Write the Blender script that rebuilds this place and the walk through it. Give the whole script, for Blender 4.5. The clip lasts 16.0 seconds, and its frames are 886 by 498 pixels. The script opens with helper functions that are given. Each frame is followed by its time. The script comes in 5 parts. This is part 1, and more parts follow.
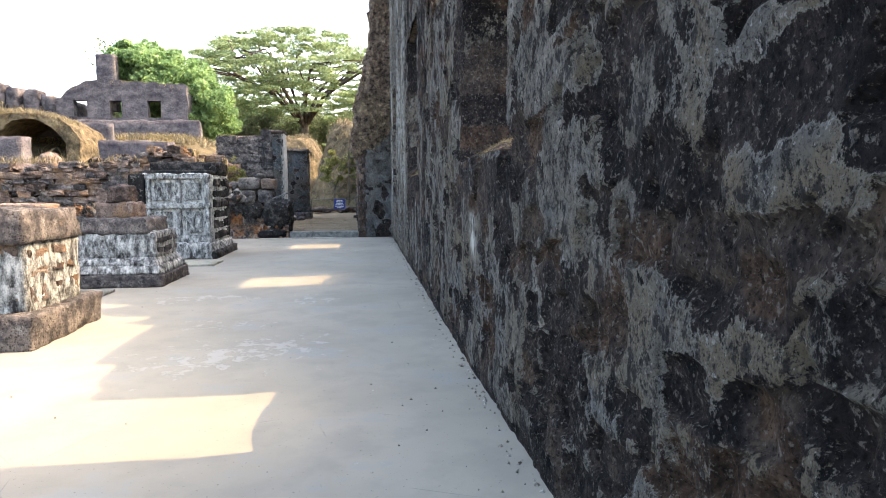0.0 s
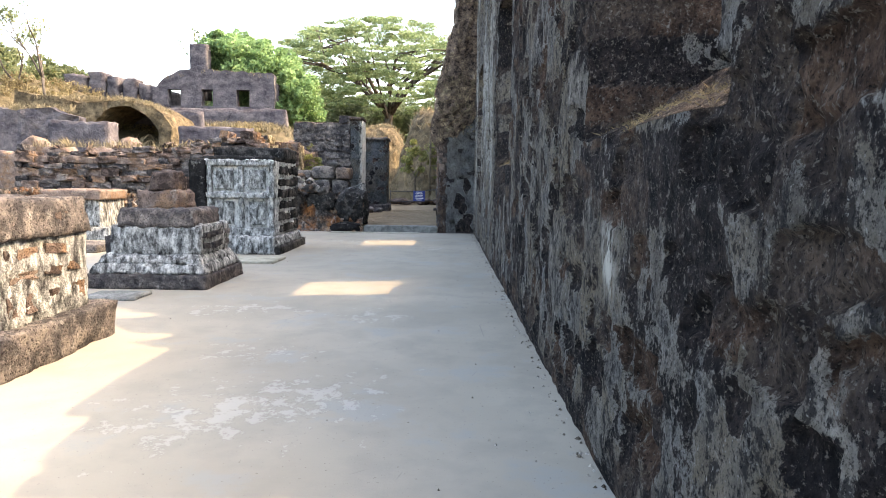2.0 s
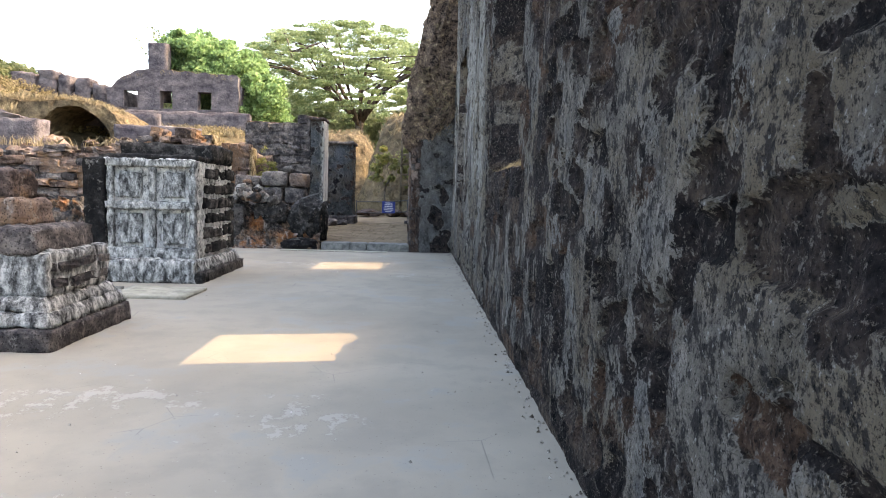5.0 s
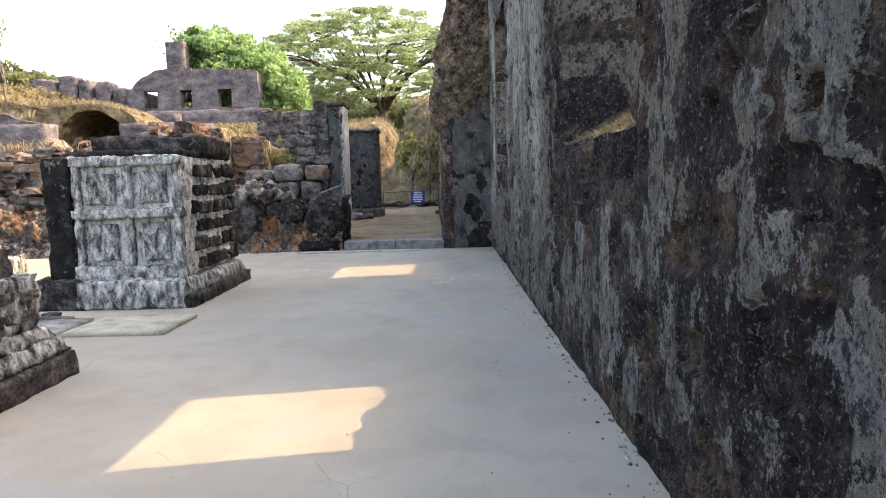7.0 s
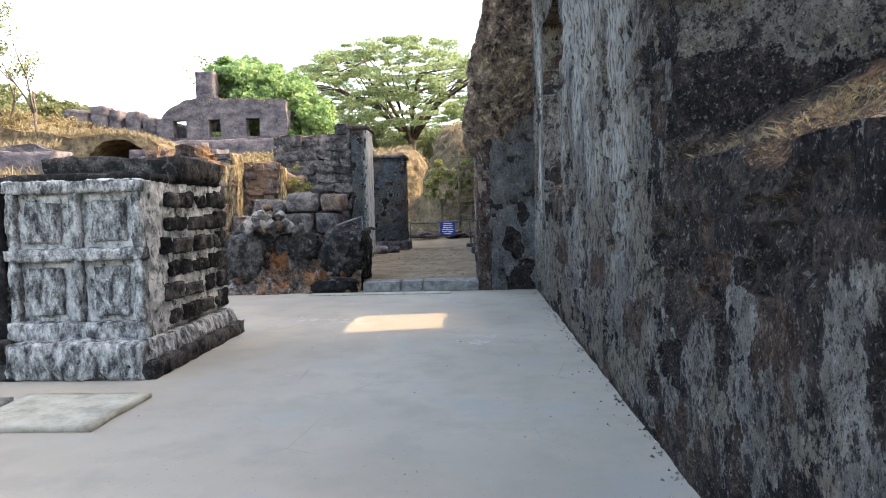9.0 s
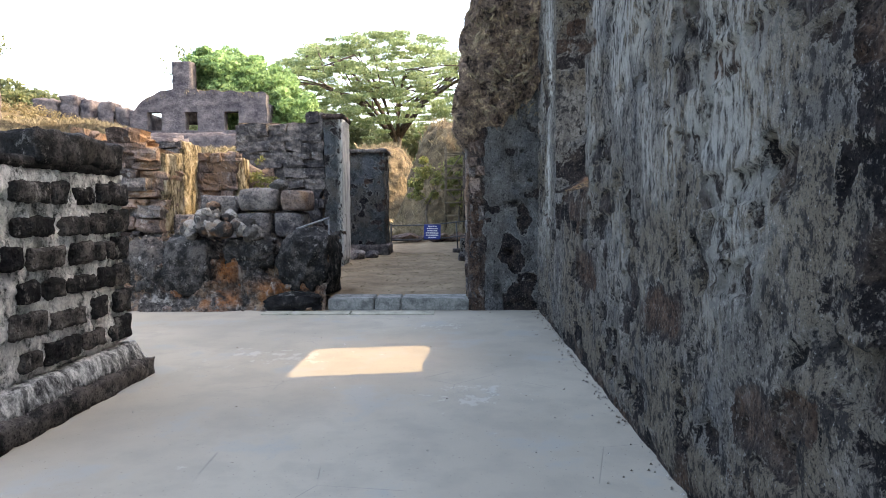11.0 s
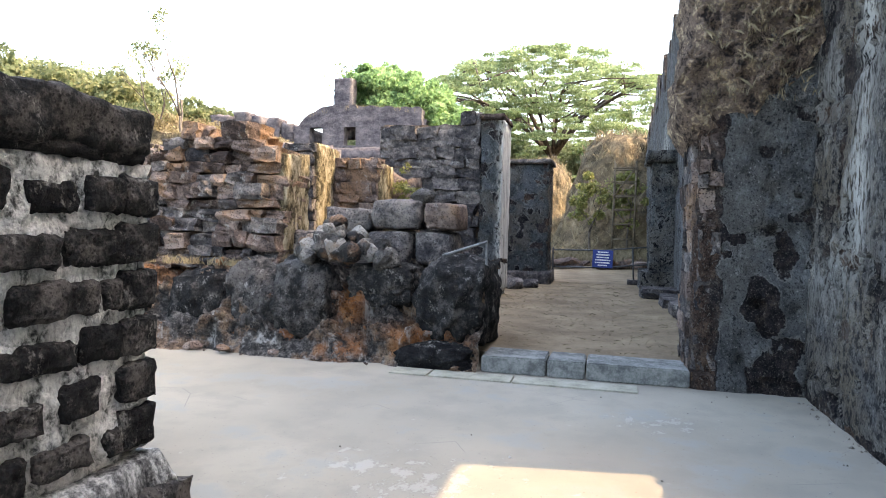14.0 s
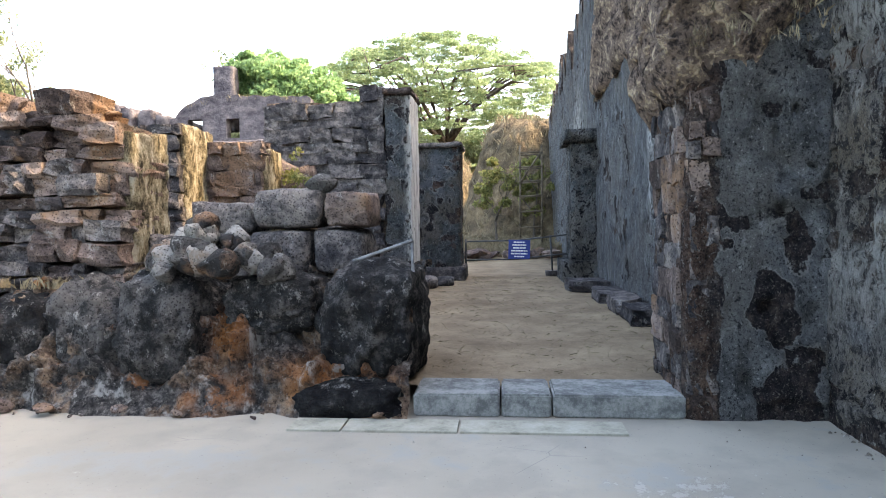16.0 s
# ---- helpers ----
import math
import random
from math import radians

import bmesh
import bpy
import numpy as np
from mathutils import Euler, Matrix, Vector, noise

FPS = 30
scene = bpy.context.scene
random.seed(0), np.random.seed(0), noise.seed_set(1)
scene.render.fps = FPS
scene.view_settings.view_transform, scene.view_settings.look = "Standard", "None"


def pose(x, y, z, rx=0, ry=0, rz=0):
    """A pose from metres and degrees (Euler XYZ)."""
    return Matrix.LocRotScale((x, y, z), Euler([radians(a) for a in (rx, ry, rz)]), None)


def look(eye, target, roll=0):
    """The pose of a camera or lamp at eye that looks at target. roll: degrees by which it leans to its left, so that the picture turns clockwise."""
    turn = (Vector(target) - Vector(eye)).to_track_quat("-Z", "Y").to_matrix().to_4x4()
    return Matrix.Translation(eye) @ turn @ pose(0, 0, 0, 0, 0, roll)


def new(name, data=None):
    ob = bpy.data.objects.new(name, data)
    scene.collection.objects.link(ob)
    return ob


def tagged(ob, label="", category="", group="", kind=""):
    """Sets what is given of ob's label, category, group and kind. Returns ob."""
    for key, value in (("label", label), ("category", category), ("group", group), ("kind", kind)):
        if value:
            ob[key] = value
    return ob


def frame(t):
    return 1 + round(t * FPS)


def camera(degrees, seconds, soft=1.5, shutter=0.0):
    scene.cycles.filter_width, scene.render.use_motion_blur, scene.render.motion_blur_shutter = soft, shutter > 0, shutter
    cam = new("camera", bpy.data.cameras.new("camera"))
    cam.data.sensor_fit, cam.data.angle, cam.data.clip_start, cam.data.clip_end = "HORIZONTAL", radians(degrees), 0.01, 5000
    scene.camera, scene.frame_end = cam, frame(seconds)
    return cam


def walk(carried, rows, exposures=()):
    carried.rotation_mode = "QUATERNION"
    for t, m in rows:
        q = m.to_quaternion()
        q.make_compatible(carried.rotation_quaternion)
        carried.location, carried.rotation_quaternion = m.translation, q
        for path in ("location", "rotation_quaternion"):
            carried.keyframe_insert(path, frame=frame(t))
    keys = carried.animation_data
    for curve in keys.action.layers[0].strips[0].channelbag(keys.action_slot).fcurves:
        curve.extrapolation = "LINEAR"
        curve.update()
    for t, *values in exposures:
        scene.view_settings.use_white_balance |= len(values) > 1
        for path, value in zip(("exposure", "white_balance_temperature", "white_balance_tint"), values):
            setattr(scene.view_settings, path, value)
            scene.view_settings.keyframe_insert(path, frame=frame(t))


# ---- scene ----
cam = camera(67.7, 16.0, soft=1.0)
METRES, EYE, TILT, LEAN, TURN = 16.5, 1.5, 0.0, 0.0, -6.7
ROWS = [
    (0.0, 0.0, 0.0, 0.0, -0.03, -5.07, 0.3),
    (0.5, 0.0005, 0.0249, 0.002, 3.43, -2.68, 0.37),
    (1.0, -0.0024, 0.0543, 0.0013, 1.67, -2.76, 2.08),
    (1.5, -0.0066, 0.084, 0.0006, -0.23, -4.65, 0.68),
    (2.0, -0.0112, 0.1171, 0.0001, 7.02, -5.74, -0.85),
    (2.5, -0.0195, 0.148, 0.0012, 3.82, -6.52, 0.34),
    (3.0, -0.0237, 0.1806, 0.0019, 7.69, -4.93, 0.14),
    (3.5, -0.0284, 0.2108, -0.0004, 4.16, -7.58, 0.87),
    (4.0, -0.0296, 0.2424, -0.0003, 2.89, -6.67, 0.5),
    (4.5, -0.0321, 0.2692, -0.0003, 4.26, -4.63, -2.03),
    (7.0, -0.0584, 0.4271, 0.0003, 6.93, -6.0, 1.52),
    (7.5, -0.0645, 0.4568, 0.0008, 6.6, -4.82, 1.01),
    (8.0, -0.0687, 0.4905, 0.0019, 10.59, -2.63, 0.27),
    (8.5, -0.0749, 0.5204, 0.0016, 9.67, -3.37, 1.45),
    (11.0, -0.1021, 0.6833, 0.0034, 8.1, -3.34, 0.33),
    (11.5, -0.1097, 0.7137, 0.0037, 16.28, -1.37, 0.38),
    (12.0, -0.1237, 0.747, 0.0035, 14.63, -3.55, 2.05),
    (12.5, -0.1334, 0.7749, 0.0039, 18.5, -0.88, 1.01),
    (13.0, -0.1446, 0.8062, 0.0026, 17.61, -2.36, -0.43),
    (13.5, -0.1565, 0.8318, 0.0041, 15.55, -4.19, 1.41),
    (14.0, -0.1658, 0.8596, 0.0062, 20.94, -1.87, -1.52),
    (14.5, -0.1805, 0.8845, 0.0058, 15.13, -2.53, -0.44),
    (15.0, -0.1913, 0.9127, 0.0045, 16.05, -3.04, -0.39),
    (15.5, -0.2025, 0.9378, 0.0055, 16.07, -1.52, -0.53),
    (16.0, -0.2151, 0.967, 0.0073, 11.86, -2.49, 0.79),
]
EXPOSURE, KELVIN, TINT = 3.27, 7900, 8
walk(cam, [(t, pose(0, 0, EYE, TILT, LEAN, TURN) @ pose(METRES * x, METRES * y, METRES * z, 90 + pitch, roll, yaw)) for t, x, y, z, yaw, pitch, roll in ROWS],
     [(t, EXPOSURE + gain, KELVIN + warm, TINT + rosy) for t, gain, warm, rosy in ((0.0, 0, 0, 2), (4.0, 0, 200, 3), (7.0, -0.05, 500, 5), (8.5, 0.02, 100, 3), (11.0, 0.0, 0, 3), (12.0, -0.08, 0, 3), (13.5, 0.15, -100, 2), (16.0, 0.28, -150, 2))])

# ---- world and sun ----
SUN = Vector((1.0, 0.165, 1.11)).normalized()
world = bpy.data.worlds.new("sky")
scene.world = world
world.use_nodes = True
wn = world.node_tree.nodes
sky = wn.new("ShaderNodeTexSky")
sky.sky_type = "NISHITA"
sky.sun_disc = False
sky.sun_elevation = math.asin(SUN.z)
sky.sun_rotation = math.atan2(SUN.x, SUN.y)
sky.air_density, sky.dust_density, sky.ozone_density = 1.0, 3.0, 1.0
wn["Background"].inputs["Strength"].default_value = 0.15
world.node_tree.links.new(sky.outputs["Color"], wn["Background"].inputs["Color"])
sun_data = bpy.data.lights.new("sun", "SUN")
sun_data.energy, sun_data.angle, sun_data.color = 1.1, radians(0.53), (1.0, 0.78, 0.52)
sun = new("sun", sun_data)
sun.matrix_world = look(SUN * 60, (0, 0, 0))


# ---- noise on arrays ----
def hashed(ix, iy, iz, seed):
    n = (ix * 374761393 + iy * 668265263 + iz * 1274126177 + seed * 974711) & 0xFFFFFFFF
    n = ((n ^ (n >> 13)) * 1274126177) & 0xFFFFFFFF
    n = n ^ (n >> 16)
    return (n & 0xFFFF) / 65535.0


def vnoise(p, scale, seed=0):
    """Smooth value noise between 0 and 1 at points p (n, 3)."""
    q = np.asarray(p, float) * scale
    i = np.floor(q).astype(np.int64)
    f = q - i
    f = f * f * (3 - 2 * f)
    out = 0
    for dx in (0, 1):
        for dy in (0, 1):
            for dz in (0, 1):
                w = (f[..., 0] if dx else 1 - f[..., 0]) * (f[..., 1] if dy else 1 - f[..., 1]) * (f[..., 2] if dz else 1 - f[..., 2])
                out = out + w * hashed(i[..., 0] + dx, i[..., 1] + dy, i[..., 2] + dz, seed)
    return out


def fbm(p, scale, octaves=4, seed=0):
    total, amp, norm = 0, 1.0, 0
    for k in range(octaves):
        total = total + amp * vnoise(p, scale * 2 ** k, seed + 17 * k)
        norm += amp
        amp *= 0.5
    return total / norm


def sstep(a, b, x):
    t = np.clip((np.asarray(x, float) - a) / (b - a), 0, 1)
    return t * t * (3 - 2 * t)


# ---- materials ----
class Mat:
    """A small helper to wire a procedural material."""

    def __init__(self, name, roughness=0.85):
        self.m = bpy.data.materials.new(name)
        self.m.use_nodes = True
        self.t = self.m.node_tree
        self.b = self.t.nodes["Principled BSDF"]
        self.b.inputs["Roughness"].default_value = roughness
        self.b.inputs["Specular IOR Level"].default_value = 0.06 if roughness > 0.7 else 0.3
        self.coord = self.t.nodes.new("ShaderNodeTexCoord")

    def link(self, a, b):
        self.t.links.new(a, b)

    def place(self, scale=(1, 1, 1)):
        g = self.t.nodes.new("ShaderNodeNewGeometry")
        n = self.t.nodes.new("ShaderNodeMapping")
        n.inputs["Scale"].default_value = scale
        self.link(g.outputs["Position"], n.inputs["Vector"])
        return n.outputs["Vector"]

    def noise(self, scale, detail=6, rough=0.6, stretch=(1, 1, 1), distort=0.0):
        n = self.t.nodes.new("ShaderNodeTexNoise")
        n.inputs["Scale"].default_value, n.inputs["Detail"].default_value = scale, detail
        n.inputs["Roughness"].default_value, n.inputs["Distortion"].default_value = rough, distort
        self.link(self.place(stretch), n.inputs["Vector"])
        r = self.t.nodes.new("ShaderNodeMapRange")
        r.inputs["From Min"].default_value, r.inputs["From Max"].default_value = 0.27, 0.73
        self.link(n.outputs["Fac"], r.inputs["Value"])
        return r.outputs["Result"]

    def voronoi(self, scale, feature="F1", stretch=(1, 1, 1)):
        n = self.t.nodes.new("ShaderNodeTexVoronoi")
        n.feature = feature
        n.inputs["Scale"].default_value = scale
        self.link(self.place(stretch), n.inputs["Vector"])
        return n.outputs["Distance"]

    def attr(self, name):
        n = self.t.nodes.new("ShaderNodeAttribute")
        n.attribute_name = name
        return n.outputs["Fac"]

    def rand(self):
        return self.t.nodes.new("ShaderNodeObjectInfo").outputs["Random"]

    def island(self):
        return self.t.nodes.new("ShaderNodeNewGeometry").outputs["Random Per Island"]

    def ramp(self, fac, stops):
        n = self.t.nodes.new("ShaderNodeValToRGB")
        while len(n.color_ramp.elements) < len(stops):
            n.color_ramp.elements.new(0.5)
        for e, (pos, c) in zip(n.color_ramp.elements, stops):
            e.position = pos
            e.color = (c, c, c, 1) if isinstance(c, (int, float)) else (*c, 1)
        self.link(fac, n.inputs["Fac"])
        return n.outputs["Color"]

    def mix(self, fac, a, b, kind="MIX"):
        n = self.t.nodes.new("ShaderNodeMix")
        n.data_type, n.blend_type = "RGBA", kind
        for key, v in (("Factor", fac), ("A", a), ("B", b)):
            s = [x for x in n.inputs if x.name == key and (x.type == "RGBA" or key == "Factor" and x.type == "VALUE")][0]
            if isinstance(v, (int, float)):
                s.default_value = v if key == "Factor" else (v, v, v, 1)
            elif isinstance(v, tuple):
                s.default_value = (*v, 1)
            else:
                self.link(v, s)
        return [o for o in n.outputs if o.type == "RGBA"][0]

    def math(self, op, a, b=0.0):
        n = self.t.nodes.new("ShaderNodeMath")
        n.operation = op
        for s, v in zip(n.inputs, (a, b)):
            if isinstance(v, (int, float)):
                s.default_value = v
            else:
                self.link(v, s)
        return n.outputs[0]

    def done(self, colour, height=None, strength=0.5, distance=0.02):
        if isinstance(colour, tuple):
            self.b.inputs["Base Color"].default_value = (*colour, 1)
        else:
            self.link(colour, self.b.inputs["Base Color"])
        if height is not None:
            n = self.t.nodes.new("ShaderNodeBump")
            n.inputs["Strength"].default_value, n.inputs["Distance"].default_value = strength, distance
            self.link(height, n.inputs["Height"])
            self.link(n.outputs["Normal"], self.b.inputs["Normal"])
        return self.m


def make_masonry_plaster(name, base=(0.208, 0.195, 0.180), dirt=1.0):
    """Old lime plaster gone blue-grey and black, peeled off pitted dark laterite; reads the masks plaster, tone and pale."""
    m = Mat(name, 0.92)
    grain = m.noise(120, 4, 0.75)
    crumb = m.noise(70, 6, 0.8, (1, 1, 0.8))
    mid = m.noise(9, 9, 0.74, (1, 1, 0.8))
    streak = m.noise(5, 8, 0.74, (1, 1, 0.6))
    mould = m.noise(12, 8, 0.76, (1, 1, 0.8))
    fleck = m.noise(42, 5, 0.72, (1, 1, 0.85))
    tear = m.noise(26, 7, 0.78, (1, 1, 0.75))
    broad = m.noise(0.9, 5, 0.6)
    low = m.noise(1.7, 5, 0.6)
    pit = m.voronoi(48, "F1", (1, 1, 0.85))
    pit2 = m.voronoi(19, "F1", (1, 1, 0.8))
    tone = m.attr("tone")
    # bare stone: black and purple brown, some blocks rust red, full of pits
    body = m.math("ADD", m.math("MULTIPLY", mid, 0.62), m.math("MULTIPLY", tone, 0.34))
    stone = m.ramp(body, [(0.2, (0.010, 0.010, 0.012)), (0.44, (0.034, 0.029, 0.031)), (0.62, (0.084, 0.067, 0.060)), (0.85, (0.16, 0.122, 0.099))])
    rust = m.ramp(mid, [(0.25, (0.03, 0.02, 0.016)), (0.55, (0.088, 0.055, 0.042)), (0.8, (0.16, 0.108, 0.082))])
    stone = m.mix(m.ramp(m.math("ADD", tone, m.math("MULTIPLY", m.math("SUBTRACT", low, 0.5), 0.5)), [(0.78, 0.0), (0.92, 0.85)]), stone, rust)
    # pits near black: the shade inside them is put into the colour
    stone = m.mix(m.math("MULTIPLY", m.ramp(pit2, [(0.25, 0.7), (0.5, 0.0)]), mould), stone, (0.006, 0.006, 0.008))
    stone = m.mix(m.math("MULTIPLY", m.ramp(pit, [(0.22, 0.95), (0.42, 0.0)]), tear), stone, (0.004, 0.004, 0.005))
    stone = m.mix(m.ramp(fleck, [(0.66, 0.0), (0.77, 0.75)]), stone, (0.20, 0.186, 0.172))
    # the coat: grey, tan in broad stains, blue low down, with black mould
    coat = m.ramp(streak, [(0.22, tuple(0.42 * c for c in base)), (0.45, tuple(0.8 * c for c in base)), (0.62, base), (0.85, tuple(1.75 * c for c in base))])
    coat = m.mix(m.ramp(broad, [(0.40, 0.0), (0.62, 0.75 * dirt)]), coat, (0.180, 0.151, 0.114))
    coat = m.mix(m.ramp(low, [(0.62, 0.0), (0.78, 0.55)]), coat, (0.128, 0.140, 0.156))
    coat = m.mix(m.ramp(mould, [(0.52 + 0.2 * (1 - dirt), 0.0), (0.63 + 0.2 * (1 - dirt), 0.88)]), coat, (0.022, 0.022, 0.026))
    coat = m.mix(m.ramp(grain, [(0.2, 0.6), (0.42, 0.0)]), coat, (0.04, 0.04, 0.044))
    coat = m.mix(m.ramp(fleck, [(0.24, 0.85), (0.36, 0.0)]), coat, (0.015, 0.015, 0.018))
    coat = m.mix(m.ramp(fleck, [(0.74, 0.0), (0.83, 0.75)]), coat, (0.40, 0.40, 0.39))
    edge = m.math("ADD", m.attr("plaster"), m.math("MULTIPLY", m.math("SUBTRACT", mid, 0.5), 0.62 * (0.35 + 0.65 * dirt)))
    edge = m.math("ADD", edge, m.math("MULTIPLY", m.math("SUBTRACT", tear, 0.5), 0.46 * (0.35 + 0.65 * dirt)))
    col = m.mix(m.ramp(edge, [(0.47, 0.0), (0.53, 1.0)]), stone, coat)
    col = m.mix(m.ramp(crumb, [(0.73, 0.0), (0.83, 0.6)]), col, (0.25, 0.243, 0.228))
    # fine hollows blackened too, painting their shade
    col = m.mix(m.ramp(crumb, [(0.25, 0.9), (0.36, 0.0)]), col, (0.006, 0.006, 0.007))
    lip = m.ramp(edge, [(0.50, 0.0), (0.53, 0.55), (0.57, 0.45), (0.63, 0.0)])
    col = m.mix(m.math("MULTIPLY", lip, m.ramp(low, [(0.4, 0.0), (0.6, 1.0)])), col, (0.33, 0.325, 0.31))
    pale = m.math("MULTIPLY", m.attr("pale"), m.ramp(m.noise(14, 6, 0.68, (1, 1.3, 0.5)), [(0.36, 0.0), (0.56, 1.0)]))
    col = m.mix(pale, col, (0.58, 0.58, 0.55))
    h = m.math("ADD", m.math("MULTIPLY", crumb, 0.5), m.math("ADD", mid, m.math("MULTIPLY", fleck, 0.5)))
    h = m.math("ADD", h, m.math("ADD", m.math("MULTIPLY", m.math("MINIMUM", pit, 0.5), 0.9), m.math("MULTIPLY", m.ramp(edge, [(0.46, 0.0), (0.54, 1.0)]), 0.8)))
    return m.done(col, h, 1.0, 0.05)


def make_stone(name, dark, mid_c, light, lichen=0.35, warm=None, vary=0.26):
    """Weathered pitted block stone, a little different on every block."""
    m = Mat(name, 0.92)
    n1 = m.noise(5, 9, 0.76)
    n2 = m.noise(34, 6, 0.74)
    n3 = m.noise(1.5, 5, 0.6)
    pale = m.noise(8, 8, 0.78, (1, 1, 0.7))
    pit = m.voronoi(36)
    f = m.math("ADD", m.math("MULTIPLY", n1, 0.98 - vary), m.math("MULTIPLY", m.rand(), vary))
    col = m.ramp(f, [(0.3, dark), (0.5, mid_c), (0.70, light)])
    if warm:
        col = m.mix(m.ramp(n3, [(0.58, 0.0), (0.76, 0.75)]), col, warm)
    col = m.mix(m.ramp(pale, [(0.66, 0.0), (0.80, lichen)]), col, (0.34, 0.33, 0.31))
    # hollows of the bump coloured dark, standing for the shade in them
    col = m.mix(m.ramp(pit, [(0.16, 0.75), (0.36, 0.0)]), col, (0.012, 0.009, 0.009))
    col = m.mix(m.ramp(n2, [(0.2, 0.7), (0.36, 0.0)]), col, (0.012, 0.010, 0.010))
    h = m.math("ADD", m.math("ADD", n1, m.math("MULTIPLY", n2, 0.5)), m.math("MULTIPLY", m.math("MINIMUM", pit, 0.45), 0.8))
    return m.done(col, h, 0.9, 0.025)


def make_bank():
    """Black stone and brown earth run together, with pale lime drips."""
    m = Mat("earth_and_stone_bank", 0.93)
    big, n1, n2 = m.noise(1.6, 6, 0.65), m.noise(8, 8, 0.74), m.noise(26, 6, 0.74)
    black = m.ramp(n1, [(0.2, (0.014, 0.014, 0.015)), (0.5, (0.066, 0.062, 0.061)), (0.8, (0.23, 0.21, 0.195))])
    earth = m.ramp(n1, [(0.2, (0.045, 0.033, 0.026)), (0.5, (0.16, 0.11, 0.08)), (0.8, (0.33, 0.24, 0.17))])
    col = m.mix(m.ramp(big, [(0.48, 0.0), (0.62, 1.0)]), black, earth)
    col = m.mix(m.ramp(m.noise(2.2, 5, 0.65), [(0.72, 0.0), (0.82, 0.8)]), col, (0.28, 0.12, 0.05))
    col = m.mix(m.math("MULTIPLY", m.attr("rust"), m.ramp(n1, [(0.3, 0.3), (0.5, 1.0)])), col, (0.34, 0.14, 0.05))
    col = m.mix(m.ramp(n2, [(0.64, 0.0), (0.82, 0.5)]), col, (0.34, 0.32, 0.29))
    col = m.mix(m.ramp(n2, [(0.2, 0.8), (0.4, 0.0)]), col, (0.008, 0.008, 0.008))
    drip = m.math("MULTIPLY", m.ramp(m.noise(4.5, 5, 0.6, (1, 1, 0.18), 0.3), [(0.64, 0.0), (0.76, 1.0)]), m.ramp(n1, [(0.4, 0.1), (0.6, 1.0)]))
    col = m.mix(m.math("MULTIPLY", drip, 0.7), col, (0.42, 0.41, 0.39))
    return m.done(col, m.math("ADD", n1, m.math("MULTIPLY", n2, 0.8)), 1.0, 0.05)


def make_concrete():
    m = Mat("worn_concrete", 0.85)
    broad = m.noise(0.45, 4, 0.55)
    mid = m.noise(2.2, 6, 0.6)
    fine = m.noise(70, 4, 0.7)
    col = m.ramp(broad, [(0.2, (0.216, 0.197, 0.163)), (0.8, (0.262, 0.239, 0.198))])
    col = m.mix(m.ramp(mid, [(0.2, 0.4), (0.55, 0.0)]), col, (0.18, 0.167, 0.145))
    col = m.mix(m.ramp(m.noise(1.1, 6, 0.65), [(0.62, 0.0), (0.78, 0.5)]), col, (0.205, 0.212, 0.205))
    # flaked lime skin where the attribute says so, thin elsewhere
    ragged_skin = m.noise(5.5, 8, 0.74, (1, 0.8, 1))
    flake = m.ramp(m.math("ADD", m.math("MULTIPLY", m.attr("flaked"), 0.34), ragged_skin), [(0.84, 0.0), (0.90, 1.0)])
    col = m.mix(m.math("MULTIPLY", flake, 0.3), col, (0.38, 0.375, 0.35))
    rim = m.ramp(m.math("ADD", m.math("MULTIPLY", m.attr("flaked"), 0.34), ragged_skin), [(0.79, 0.0), (0.825, 0.5), (0.84, 0.0)])
    col = m.mix(m.math("MULTIPLY", rim, m.attr("flaked")), col, (0.12, 0.118, 0.11))
    col = m.mix(m.ramp(m.noise(38, 3, 0.6), [(0.86, 0.0), (0.93, 0.6)]), col, (0.10, 0.09, 0.08))
    crack = m.math("MULTIPLY", m.ramp(m.voronoi(0.9, "DISTANCE_TO_EDGE"), [(0.0, 1.0), (0.004, 0.0)]), m.ramp(m.noise(0.9, 3, 0.6), [(0.66, 0.0), (0.75, 1.0)]))
    col = m.mix(m.math("MULTIPLY", crack, 0.6), col, (0.12, 0.115, 0.11))
    h = m.math("ADD", m.math("MULTIPLY", fine, 0.3), m.math("ADD", mid, m.math("SUBTRACT", m.math("MULTIPLY", flake, 0.3), crack)))
    return m.done(col, h, 0.25, 0.01)


def make_noise_mat(name, stops, scale=3, rough=0.9, stretch=(1, 1, 1), bump=0.5, dist=0.02, fine=40):
    m = Mat(name, rough)
    n = m.noise(scale, 7, 0.68, stretch)
    f = m.noise(fine, 4, 0.7)
    col = m.ramp(m.math("ADD", m.math("MULTIPLY", n, 0.75), m.math("MULTIPLY", f, 0.25)), stops)
    return m.done(col, m.math("ADD", n, m.math("MULTIPLY", f, 0.5)), bump, dist)


def make_leaf(name, a, b, c):
    m = Mat(name, 0.6)
    col = m.ramp(m.math("ADD", m.math("MULTIPLY", m.island(), 0.55), m.math("MULTIPLY", m.noise(0.35, 3, 0.5), 0.45)), [(0.25, a), (0.5, b), (0.75, c)])
    m.done(col)
    tr = m.t.nodes.new("ShaderNodeBsdfTranslucent")
    mx = m.t.nodes.new("ShaderNodeMixShader")
    mx.inputs["Fac"].default_value = 0.6
    m.link(col, tr.inputs["Color"])
    m.link(m.b.outputs["BSDF"], mx.inputs[1])
    m.link(tr.outputs["BSDF"], mx.inputs[2])
    m.link(mx.outputs["Shader"], m.t.nodes["Material Output"].inputs["Surface"])
    return m.m


